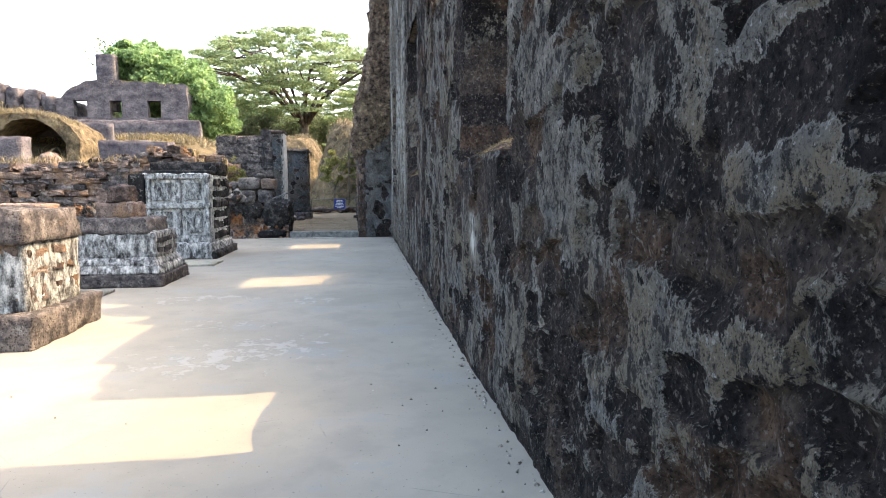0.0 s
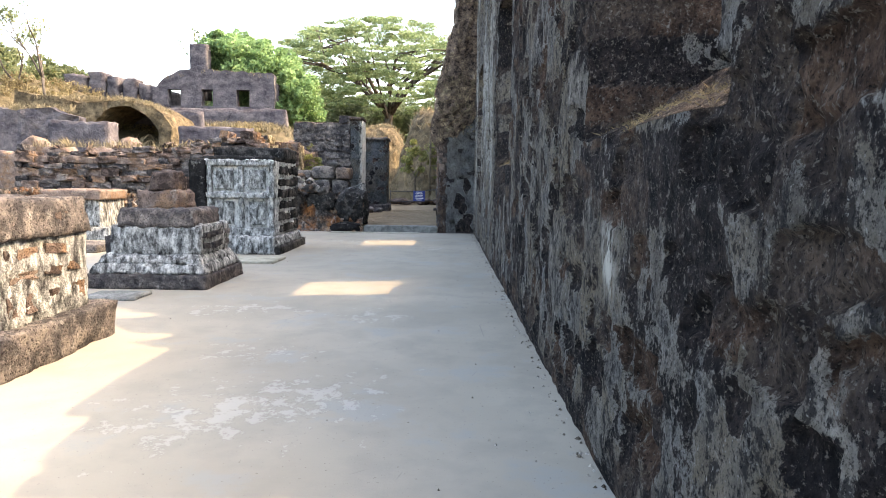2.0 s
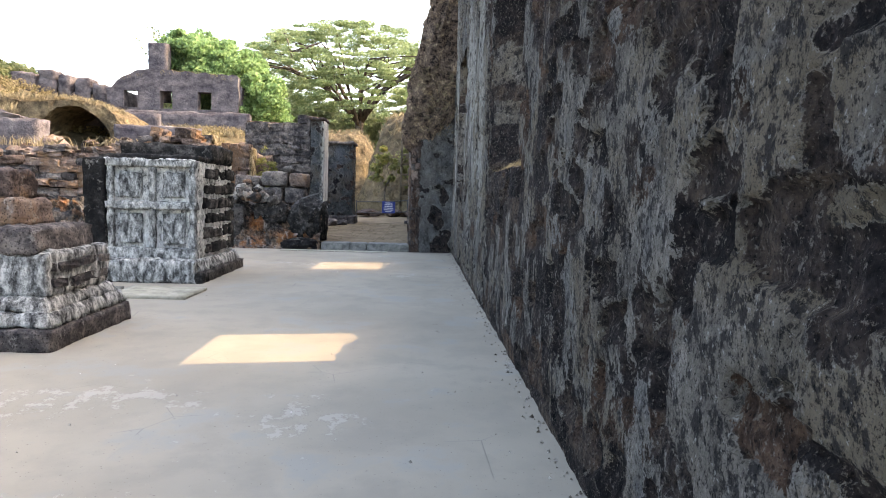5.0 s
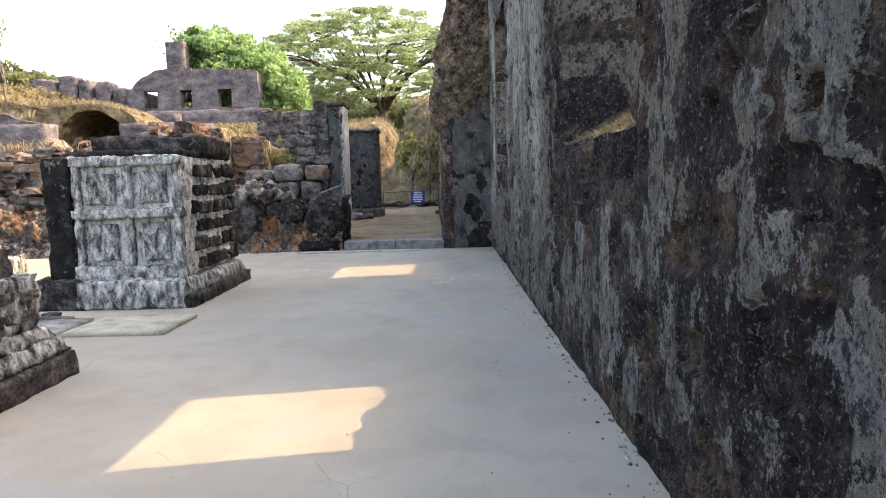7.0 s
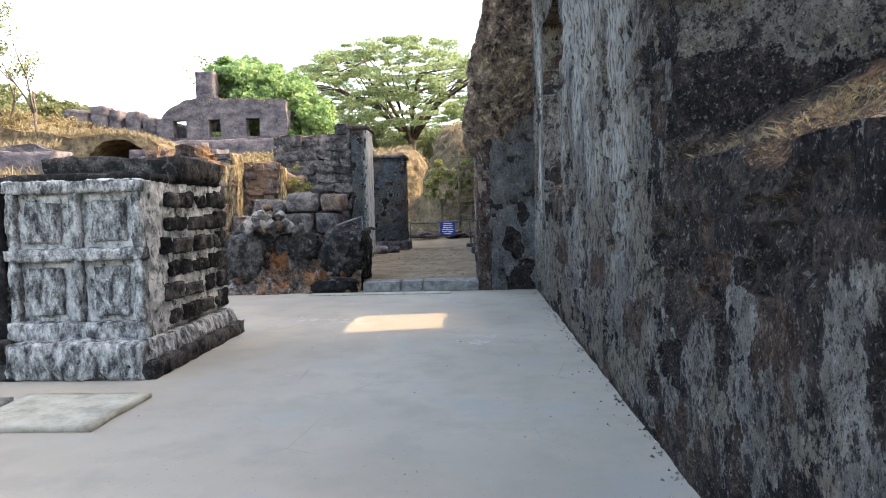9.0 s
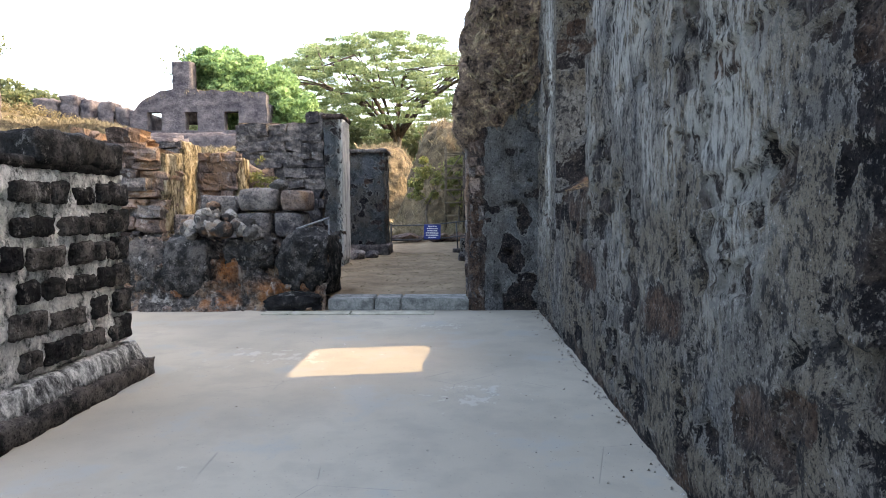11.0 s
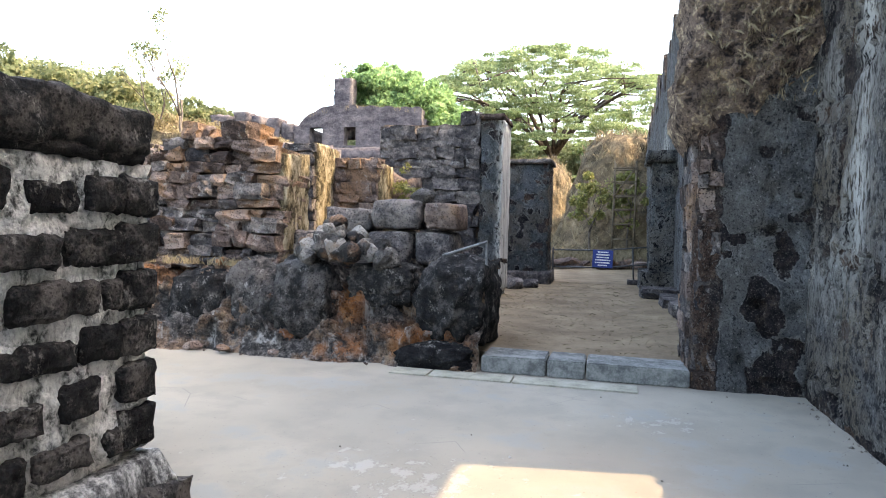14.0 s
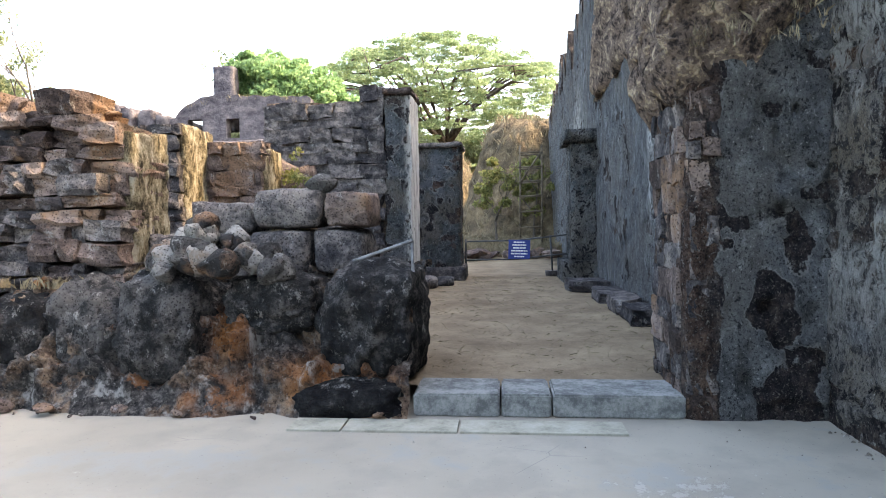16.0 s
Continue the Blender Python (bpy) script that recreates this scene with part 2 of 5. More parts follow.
PLASTER = make_masonry_plaster("peeling_plaster")
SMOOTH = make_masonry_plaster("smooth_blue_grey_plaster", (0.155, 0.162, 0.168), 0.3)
CONCRETE = make_concrete()
DARK = make_stone("black_weathered_stone", (0.026, 0.025, 0.028), (0.077, 0.070, 0.070), (0.195, 0.170, 0.155), 0.5)
LATERITE = make_stone("brown_laterite", (0.034, 0.026, 0.024), (0.112, 0.084, 0.074), (0.225, 0.172, 0.146), 0.5, (0.205, 0.128, 0.08), 0.36)
BLACK = make_stone("black_boulder", (0.007, 0.007, 0.008), (0.020, 0.020, 0.020), (0.088, 0.081, 0.077), 0.42)
LIGHTMORTAR = make_noise_mat("pale_grey_mortar", [(0.24, (0.05, 0.052, 0.052)), (0.36, (0.25, 0.257, 0.255)), (0.47, (0.47, 0.477, 0.47)), (0.70, (0.72, 0.72, 0.70))], 15, 0.9, (1, 1, 0.6), 1.0, 0.04, 45)
RUBBLE = make_stone("pale_rubble", (0.025, 0.024, 0.024), (0.085, 0.080, 0.076), (0.26, 0.245, 0.225), 0.5, (0.20, 0.12, 0.075), 0.6)
GREYCOAT = make_noise_mat("grey_lime_coat", [(0.26, (0.03, 0.03, 0.032)), (0.40, (0.115, 0.118, 0.118)), (0.52, (0.25, 0.257, 0.253)), (0.62, (0.40, 0.405, 0.395)), (0.74, (0.60, 0.60, 0.58))], 12, 0.9, (1, 1, 0.45), 1.0, 0.03, 55)
WHITISH = make_noise_mat("whitish_jamb_edge", [(0.2, (0.165, 0.169, 0.165)), (0.45, (0.39, 0.394, 0.383)), (0.8, (0.585, 0.581, 0.562))], 6, 0.9, (1, 1, 0.3), 0.6, 0.02, 40)
CREAM = make_noise_mat("cream_stone_slab", [(0.25, (0.17, 0.165, 0.135)), (0.5, (0.25, 0.24, 0.195)), (0.8, (0.31, 0.30, 0.255))], 4, 0.85, bump=0.3, dist=0.01)
# pale lime plaster; its yellow is sunlight put into the colour
PALECOAT = make_noise_mat("sun_tinted_lime_coat", [(0.34, (0.035, 0.030, 0.020)), (0.46, (0.115, 0.096, 0.062)), (0.58, (0.20, 0.172, 0.118)), (0.7, (0.30, 0.27, 0.21))], 8, 0.9, (1, 1, 0.4), 0.9, 0.03)
MORTAR = make_noise_mat("dark_earth_mortar", [(0.3, (0.018, 0.015, 0.0135)), (0.5, (0.0675, 0.051, 0.0405)), (0.7, (0.15, 0.105, 0.075))], 6, 0.95, bump=0.8)
GRANITE = make_noise_mat("grey_granite", [(0.3, (0.085, 0.089, 0.087)), (0.5, (0.142, 0.148, 0.143)), (0.7, (0.205, 0.208, 0.200))], 5, 0.85, bump=0.3, dist=0.01)
DARKCOAT = make_masonry_plaster("dark_blue_grey_plaster", (0.085, 0.098, 0.104), 0.6)
DIRT = make_noise_mat("trodden_earth", [(0.1, (0.090, 0.068, 0.045)), (0.5, (0.155, 0.118, 0.079)), (0.9, (0.235, 0.185, 0.125))], 1.6, 0.95, bump=0.3, dist=0.012)
BANK = make_bank()
GROUND = make_noise_mat("dry_ground", [(0.2, (0.04, 0.036, 0.022)), (0.5, (0.085, 0.068, 0.042)), (0.8, (0.14, 0.112, 0.07))], 0.7, 0.95, bump=0.7, dist=0.1)
STRAW = make_noise_mat("dry_grass", [(0.2, (0.095, 0.08, 0.05)), (0.55, (0.19, 0.155, 0.10)), (0.8, (0.29, 0.245, 0.165))], 4, 0.9)
ORANGE = make_noise_mat("orange_laterite_earth", [(0.3, (0.06, 0.03, 0.018)), (0.5, (0.22, 0.085, 0.03)), (0.7, (0.34, 0.14, 0.05))], 8, 0.95, bump=0.9, dist=0.03)
# brown masonry seen far off: the blue of the haze is mixed into its stops
FARSTONE = make_noise_mat("far_masonry_haze_tint", [(0.25, (0.036, 0.033, 0.040)), (0.45, (0.074, 0.067, 0.075)), (0.60, (0.104, 0.093, 0.099)), (0.8, (0.155, 0.139, 0.137))], 0.8, 0.95, (1, 1, 1.4), 0.8, 0.1, 5)
OVERGROWN = make_noise_mat("overgrown_masonry", [(0.28, (0.045, 0.036, 0.033)), (0.42, (0.165, 0.124, 0.104)), (0.50, (0.30, 0.22, 0.172)), (0.57, (0.215, 0.163, 0.138)), (0.68, (0.48, 0.36, 0.245)), (0.82, (0.68, 0.55, 0.39))], 5.5, 0.95, (1, 1, 1.0), 1.0, 0.16, 22)
MOUND = make_noise_mat("mound_earth", [(0.2, (0.035, 0.031, 0.020)), (0.45, (0.105, 0.081, 0.054)), (0.65, (0.175, 0.136, 0.085)), (0.85, (0.26, 0.205, 0.13))], 1.3, 0.95, bump=1.0, dist=0.15, fine=14)
BARK = make_noise_mat("grey_bark", [(0.3, (0.035, 0.03, 0.026)), (0.7, (0.12, 0.10, 0.085))], 3, 0.9, (1, 1, 0.3))
RAIN_LEAF = make_leaf("rain_tree_leaf", (0.11, 0.16, 0.08), (0.185, 0.25, 0.125), (0.275, 0.34, 0.18))
GREEN_LEAF = make_leaf("bright_green_leaf", (0.10, 0.175, 0.075), (0.185, 0.30, 0.125), (0.28, 0.40, 0.18))
DULL_LEAF = make_leaf("dull_olive_leaf", (0.08, 0.10, 0.05), (0.15, 0.175, 0.085), (0.25, 0.255, 0.13))
# leaf of the far woods, distance haze put into its pale colour
WOOD_LEAF = make_leaf("haze_paled_leaf", (0.15, 0.19, 0.12), (0.22, 0.27, 0.17), (0.30, 0.345, 0.22))
DRY_LEAF = make_leaf("dry_brown_leaf", (0.12, 0.095, 0.05), (0.20, 0.16, 0.085), (0.30, 0.25, 0.14))
OLIVE_LEAF = make_leaf("olive_leaf", (0.10, 0.11, 0.035), (0.17, 0.18, 0.06), (0.27, 0.26, 0.10))
GRIT = make_stone("mixed_grit", (0.03, 0.025, 0.02), (0.15, 0.13, 0.11), (0.5, 0.48, 0.45), 0.6)
STEEL = make_noise_mat("painted_dark_steel", [(0.3, (0.02, 0.022, 0.025)), (0.7, (0.07, 0.07, 0.075))], 8, 0.5, bump=0.1)
PIPE = make_noise_mat("galvanised_pipe", [(0.3, (0.07, 0.072, 0.075)), (0.7, (0.16, 0.16, 0.165))], 8, 0.6, bump=0.1)
BAMBOO = make_noise_mat("old_bamboo", [(0.3, (0.048, 0.0384, 0.0288)), (0.7, (0.125, 0.101, 0.072))], 6, 0.8, bump=0.2)
SIGN_BLUE = make_noise_mat("blue_enamel", [(0.3, (0.010, 0.028, 0.16)), (0.7, (0.016, 0.04, 0.22))], 3, 0.4, bump=0.05)
SIGN_WHITE = make_noise_mat("white_sign_paint", [(0.3, (0.6, 0.62, 0.66)), (0.7, (0.75, 0.76, 0.8))], 6, 0.6, bump=0.05)


# ---- mesh helpers ----
def mesh_of(name, verts, faces, smooth=False):
    me = bpy.data.meshes.new(name)
    me.from_pydata(np.asarray(verts, float).reshape(-1, 3).tolist(), [], [list(map(int, f)) for f in faces])
    if smooth:
        me.polygons.foreach_set("use_smooth", [True] * len(me.polygons))
    me.update()
    return me


def set_masks(me, **masks):
    for k, v in masks.items():
        a = me.attributes.new(k, "FLOAT", "POINT")
        a.data.foreach_set("value", np.asarray(v, np.float32))


def part(name, data, material, parent=None, label=""):
    """Links a bmesh or a mesh as one object, under parent when given."""
    if isinstance(data, bmesh.types.BMesh):
        me = bpy.data.meshes.new(name)
        data.to_mesh(me)
        data.free()
    else:
        me = data
    if not me.materials:
        me.materials.append(material)
    ob = new(name, me)
    if parent is not None:
        ob.parent = parent
    if label:
        ob["label"] = label
    return ob


def grid_faces(nu, nv, keep=None, flip=False):
    a = (np.arange(nu - 1)[:, None] * nv + np.arange(nv - 1)[None, :])
    if keep is not None:
        a = a[keep]
    a = a.ravel()
    f = np.stack([a, a + 1, a + nv + 1, a + nv], 1)
    return f[:, ::-1] if flip else f


def box_verts(x0, x1, y0, y1, z0, z1):
    return [(x, y, z) for x in (x0, x1) for y in (y0, y1) for z in (z0, z1)]


def rough_box(x0, x1, y0, y1, z0, z1, step=0.12, amp=0.02, scale=4.0, seed=0, top=None, taper=0.0, smooth=True, worn=0.3):
    """A box with a worn, uneven skin; top(x, y) may lower or raise its upper side; taper draws the top in."""
    n = [max(1, min(90, int(round(d / step)))) for d in (x1 - x0, y1 - y0, z1 - z0)]
    verts, faces = [], []
    axes = [(0, 1, 2), (1, 2, 0), (2, 0, 1)]
    lo, hi = np.array([x0, y0, z0], float), np.array([x1, y1, z1], float)
    index = {}

    def vid(i, j, k):
        key = (i, j, k)
        if key not in index:
            index[key] = len(verts)
            verts.append([lo[0] + (hi[0] - lo[0]) * i / n[0], lo[1] + (hi[1] - lo[1]) * j / n[1], lo[2] + (hi[2] - lo[2]) * k / n[2]])
        return index[key]

    for a, b, c in axes:
        for side in (0, n[c]):
            for p in range(n[a]):
                for q in range(n[b]):
                    quad = []
                    for dp, dq in ((0, 0), (1, 0), (1, 1), (0, 1)):
                        ijk = [0, 0, 0]
                        ijk[a], ijk[b], ijk[c] = p + dp, q + dq, side
                        quad.append(vid(*ijk))
                    faces.append(quad if side else quad[::-1])
    v = np.array(verts)
    mid = (lo + hi) / 2
    rel = (v - mid) / np.maximum((hi - lo) / 2, 1e-6)
    # rounded worn corners
    corner = np.sort(np.abs(rel), 1)
    wear = np.clip(corner[:, 1] - 0.92, 0, 1) / 0.08
    d = np.stack([fbm(v + 31.7 * k, scale, 4, seed + k) - 0.5 for k in range(3)], 1) * 2
    d = d + 0.75 * np.stack([fbm(v + 11.3 * k, scale * 3.7, 3, seed + 9 + k) - 0.5 for k in range(3)], 1) * 2
    v2 = v + d * amp
    v2[:, :] -= np.sign(rel) * (np.abs(rel) > 0.99) * (amp * worn * wear)[:, None]
    if top is not None:
        f = (v[:, 2] - z0) / (z1 - z0)
        t = np.array([top(a, b) for a, b in v[:, :2]])
        v2[:, 2] += (t - z1) * f
    if taper:
        f = (v[:, 2] - z0) / (z1 - z0)
        v2[:, :2] = mid[:2] + (v2[:, :2] - mid[:2]) * (1 - taper * f)[:, None]
    return mesh_of("rough_box", v2, faces, smooth)


def boulder(cx, cy, cz, sx, sy, sz, seed, amp=0.16, levels=4, flat=0.6):
    """A rounded, cracked boulder."""
    bm = bmesh.new()
    bmesh.ops.create_icosphere(bm, subdivisions=levels, radius=1.0)
    v = np.array([q.co[:] for q in bm.verts])
    box = v / np.abs(v).max(1)[:, None]
    v = v * flat + box * (1 - flat) * 0.85
    d = (fbm(v + seed, 1.3, 3, seed) - 0.5) * 2 * amp + (np.abs(fbm(v + seed, 3.2, 4, seed + 3) - 0.5) - 0.12) * amp * 1.8 + (fbm(v + seed, 9, 3, seed + 7) - 0.5) * amp * 0.5
    v = v * (1 + d)[:, None] * np.array([sx, sy, sz]) / 2 + np.array([cx, cy, cz])
    for q, c in zip(bm.verts, v):
        q.co = c
    for f in bm.faces:
        f.smooth = True
    me = bpy.data.meshes.new("boulder")
    bm.to_mesh(me)
    bm.free()
    return me


def tufts(name, points, height, seed, material, label, category="grass", lean=0.5, blades=9):
    """Dry grass: many thin blades round the points, one object."""
    rng = np.random.default_rng(seed)
    p = np.repeat(np.asarray(points, float), blades, 0)
    n = len(p)
    p = p + rng.normal(size=(n, 3)) * np.array([0.05, 0.05, 0.0]) * (height / 0.25)
    h = height * rng.uniform(0.4, 1.2, n)
    way = rng.normal(size=(n, 2)) * lean
    w = rng.normal(size=(n, 2))
    w = w / np.linalg.norm(w, axis=1)[:, None] * (0.009 * height / 0.25)
    mid = p + np.stack([way[:, 0] * h * 0.3, way[:, 1] * h * 0.3, h * 0.6], 1)
    tip = p + np.stack([way[:, 0] * h, way[:, 1] * h, h * 0.95], 1)
    side = np.concatenate([w, np.zeros((n, 1))], 1)
    v = np.stack([p - side, p + side, mid + side * 0.7, tip, mid - side * 0.7], 1).reshape(-1, 3)
    ob = part(name, mesh_of(name, v, np.arange(5 * n).reshape(n, 5)), material)
    return tagged(ob, label, category, kind="stuff")


def make_stone_meshes(count, material_list, seed=3):
    """Unit stones, each a worn block with uneven faces; they are shared by all masonry."""
    rng = random.Random(seed)
    out = {m.name: [] for m in material_list}
    for k in range(count):
        bm = bmesh.new()
        bmesh.ops.create_cube(bm, size=1.0)
        bmesh.ops.subdivide_edges(bm, edges=bm.edges[:], cuts=2, use_grid_fill=True)
        for v in bm.verts:
            r = v.co.length
            v.co *= (0.62 / r) * 0.16 + 0.84 if r > 0.6 else 1.0
            v.co += noise.noise_vector(v.co * 2.2 + Vector((7.0 * k, 0, 0))) * 0.09 + Vector((rng.uniform(-1, 1), rng.uniform(-1, 1), rng.uniform(-1, 1))) * 0.05
        for m in material_list:
            me = bpy.data.meshes.new("stone")
            bm.to_mesh(me)
            me.materials.append(m)
            out[m.name].append(me)
        bm.free()
    return out


def make_rock_meshes(count, material, seed):
    """Unit broken stones with a few flat faces, for heaps."""
    rng, out = random.Random(seed), []
    for k in range(count):
        bm = bmesh.new()
        bmesh.ops.create_icosphere(bm, subdivisions=2, radius=0.55)
        cuts = [(Vector((rng.gauss(0, 1), rng.gauss(0, 1), rng.gauss(0, 1))).normalized(), rng.uniform(0.24, 0.42)) for _ in range(8)]
        for v in bm.verts:
            for n, d in cuts:
                over = v.co.dot(n) - d
                if over > 0:
                    v.co -= n * over * 0.92
            v.co += Vector((rng.uniform(-1, 1), rng.uniform(-1, 1), rng.uniform(-1, 1))) * 0.018
        me = bpy.data.meshes.new("rock")
        bm.to_mesh(me)
        bm.free()
        me.materials.append(material)
        out.append(me)
    return out


STONES = make_stone_meshes(14, [DARK, LATERITE, BLACK])
STONES["heap"] = make_rock_meshes(9, RUBBLE, 5)
STONES["clod"] = make_rock_meshes(6, LATERITE, 6)
STONES["black"] = make_rock_meshes(6, DARK, 7)
RNG = random.Random(11)


def stone(parent, centre, size, material, name="stone", turn=4.0):
    ob = new(name, RNG.choice(STONES[material if isinstance(material, str) else material.name]))
    ob.location, ob.scale = centre, size
    ob.rotation_euler = [radians(RNG.uniform(-turn, turn)) for _ in range(3)]
    if parent is not None:
        ob.parent = parent
    return ob


def courses(parent, u0, u1, z0, top, at, axis, material, height=0.2, length=(0.25, 0.5), depth=0.3, gap=0.02, proud=0.03, limit=300, batter=0.0, mix=()):
    """Courses of single stones on the face of a wall: axis 'x' runs along x at y = at, axis 'y' along y at x = at. top(u) is the wall's height."""
    z, made, row = z0, 0, 0
    peak = max(top(u0 + (u1 - u0) * k / 20) for k in range(21))
    while z < peak and made < limit:
        h = height * RNG.uniform(0.72, 1.3)
        u = u0 - RNG.uniform(0, length[0])
        while u < u1 and made < limit:
            w = RNG.uniform(*length)
            a, b = max(u, u0), min(u + w, u1)
            c = (a + b) / 2
            if b - a > 0.09 and z + h * 0.6 < top(c):
                d = at + RNG.uniform(-proud, proud) + batter * (z - z0)
                centre = (c, d, z + h / 2) if axis == "x" else (d, c, z + h / 2)
                size = (b - a - gap, depth, h - gap) if axis == "x" else (depth, b - a - gap, h - gap)
                stone(parent, centre, [s * RNG.uniform(1.02, 1.2) for s in size], RNG.choice(mix) if mix else material, turn=6)
                made += 1
            u += w
        z += h
        row += 1


def tube(points, radii, sides=6):
    """A tapered tube along points, as vertices and faces."""
    verts, faces = [], []
    for k, (p, r) in enumerate(zip(points, radii)):
        p = Vector(p)
        way = (Vector(points[min(k + 1, len(points) - 1)]) - Vector(points[max(k - 1, 0)])).normalized()
        s = way.orthogonal().normalized()
        t = way.cross(s)
        verts += [tuple(p + (s * math.cos(a) + t * math.sin(a)) * r) for a in (math.tau * i / sides for i in range(sides))]
    for k in range(len(points) - 1):
        for i in range(sides):
            j = (i + 1) % sides
            faces.append((k * sides + i, k * sides + j, (k + 1) * sides + j, (k + 1) * sides + i))
    faces.append(tuple(range(sides))[::-1])
    faces.append(tuple(range((len(points) - 1) * sides, len(points) * sides)))
    return verts, faces


def tubes(name, runs, sides=6, smooth=True):
    verts, faces = [], []
    for pts, radii in runs:
        v, f = tube(pts, radii, sides)
        faces += [tuple(i + len(verts) for i in q) for q in f]
        verts += v
    return mesh_of(name, verts, faces, smooth)


def leaves(name, centres, size, seed, aspect=0.55):
    """Many single leaves, each a four-cornered blade at its own tilt."""
    rng = np.random.default_rng(seed)
    c = np.asarray(centres, float)
    n = len(c)
    a = rng.normal(size=(n, 3))
    a /= np.linalg.norm(a, axis=1)[:, None]
    b = np.cross(a, rng.normal(size=(n, 3)))
    b /= np.linalg.norm(b, axis=1)[:, None]
    s = size * rng.uniform(0.6, 1.3, n)[:, None]
    v = np.stack([c - a * s, c + b * s * aspect, c + a * s, c - b * s * aspect], 1).reshape(-1, 3)
    f = np.arange(4 * n).reshape(n, 4)
    return mesh_of(name, v, f)


def empty(name, label, category, kind="", group="", at=(0, 0, 0)):
    ob = new(name)
    ob.location = at
    ob.empty_display_size = 0.2
    return tagged(ob, label, category, group, kind)


# ---- ground, floors ----
def land(x, y):
    """The height of the ground round the ruin."""
    left = -np.asarray(x, float)
    h = 5.4 * sstep(50, 75, y) * sstep(2, 20, left)
    h = h + 5.0 * sstep(27, 46, left) * sstep(38, 72, y)
    h = h + 1.6 * sstep(26, 44, y) * sstep(5, 12, left)
    return h - 0.06


def build_ground():
    xs = np.unique(np.concatenate([np.linspace(-90, 40, 131), np.geomspace(45, 2500, 14), -np.geomspace(95, 2500, 12)]))
    ys = np.unique(np.concatenate([np.linspace(-20, 130, 121), np.geomspace(140, 2500, 12), -np.geomspace(25, 2500, 12)]))
    gx, gy = np.meshgrid(xs, ys, indexing="ij")
    far = np.clip((np.hypot(gx, gy) - 130) / 200, 0, 1)
    z = land(gx, gy) * (1 - far) - 0.06 * far
    p = np.stack([gx, gy, z], -1).reshape(-1, 3)
    near = sstep(24, 34, p[:, 1]) + sstep(13, 18, -p[:, 0])
    p[:, 2] += (fbm(p, 0.35, 4, 5) - 0.5) * 0.8 * np.clip(near, 0, 1) * (p[:, 1] > 20)
    ob = part("ground", mesh_of("ground", p, grid_faces(len(xs), len(ys), flip=True), True), GROUND)
    tagged(ob, "dry grassy ground rising towards the far ruins", "ground", kind="structure")


def build_floor():
    xs, ys = np.linspace(-14, 2.2, 90), np.linspace(-8, 24.5, 180)
    gx, gy = np.meshgrid(xs, ys, indexing="ij")
    p = np.stack([gx, gy, gx * 0], -1).reshape(-1, 3)
    p[:, 2] = (fbm(p, 0.6, 3, 9) - 0.5) * 0.012
    me = mesh_of("floor", p, grid_faces(len(xs), len(ys), flip=True), True)
    flaked = sum(np.exp(-((p[:, 0] - cx) / rx) ** 2 - ((p[:, 1] - cy) / ry) ** 2) for cx, cy, rx, ry in ((-1.5, 6.0, 0.75, 0.7), (-0.8, 6.5, 0.5, 0.5), (-1.6, 7.6, 0.6, 0.4), (-0.7, 9.2, 0.5, 0.5), (-1.9, 9.6, 0.4, 0.4), (-2.6, 9.4, 0.4, 0.5), (-2.3, 18.4, 0.8, 0.6), (-0.6, 20.2, 0.6, 0.3), (-0.3, 16.9, 0.5, 0.4)))
    set_masks(me, flaked=np.clip(flaked, 0, 1))
    ob = part("floor", me, CONCRETE)
    tagged(ob, "worn pale grey concrete floor with scuffs and hairline cracks", "floor", kind="structure")
    xs, ys = np.linspace(-4.2, 1.2, 46), np.concatenate([np.linspace(22.0, 36, 90), np.linspace(36.5, 60, 40)])
    gx, gy = np.meshgrid(xs, ys, indexing="ij")
    p = np.stack([gx, gy, gx * 0 + 0.165], -1).reshape(-1, 3)
    p[:, 2] += (fbm(p, 1.5, 4, 4) - 0.5) * 0.07 + sstep(37, 60, p[:, 1]) * 1.2
    ob = part("passage_floor", mesh_of("passage_floor", p, grid_faces(len(xs), len(ys), flip=True), True), DIRT)
    tagged(ob, "trodden brown earth strewn with dry straw", "floor", kind="structure")


build_ground()
build_floor()

# ---- the tall wall with its window niches ----
WX, OUT = 0.88, 1.9
NICHES = [(4.0, 5.88, 4.23, 5.38), (10.70, 13.0, 11.13, 12.28), (17.8, 19.72, 18.13, 19.38)]
SILL_IN, SILL_OUT, LINTEL = 1.76, 2.3, 4.33
HOLES = [(3.0, 1.9, 0.06), (2.35, 2.55, 0.05), (8.95, 1.72, 0.05), (8.3, 2.3, 0.05), (15.0, 2.65, 0.06), (14.05, 1.78, 0.06), (16.6, 1.7, 0.05), (16.0, 2.4, 0.04), (20.9, 2.1, 0.07), (20.6, 1.45, 0.04), (2.55, 0.95, 0.09), (5.0, 0.8, 0.03)]


def wall_top(y):
    return np.interp(y, [-9, 4.0, 4.16, 5.5, 5.9, 6.45, 6.5, 7.3, 8.2, 8.24, 8.5, 8.55, 8.82, 8.86, 9.3, 9.6, 9.65, 9.9, 9.95, 10.2, 10.3, 10.5, 11.0, 12.0, 14, 23],
                     [5.2, 5.0, 3.2, 3.2, 3.3, 3.34, 3.58, 3.62, 3.58, 3.74, 4.1, 3.84, 3.78, 4.3, 4.7, 4.84, 4.5, 4.46, 4.9, 4.95, 5.6, 7.2, 7.8, 8.2, 8.4, 8.6])


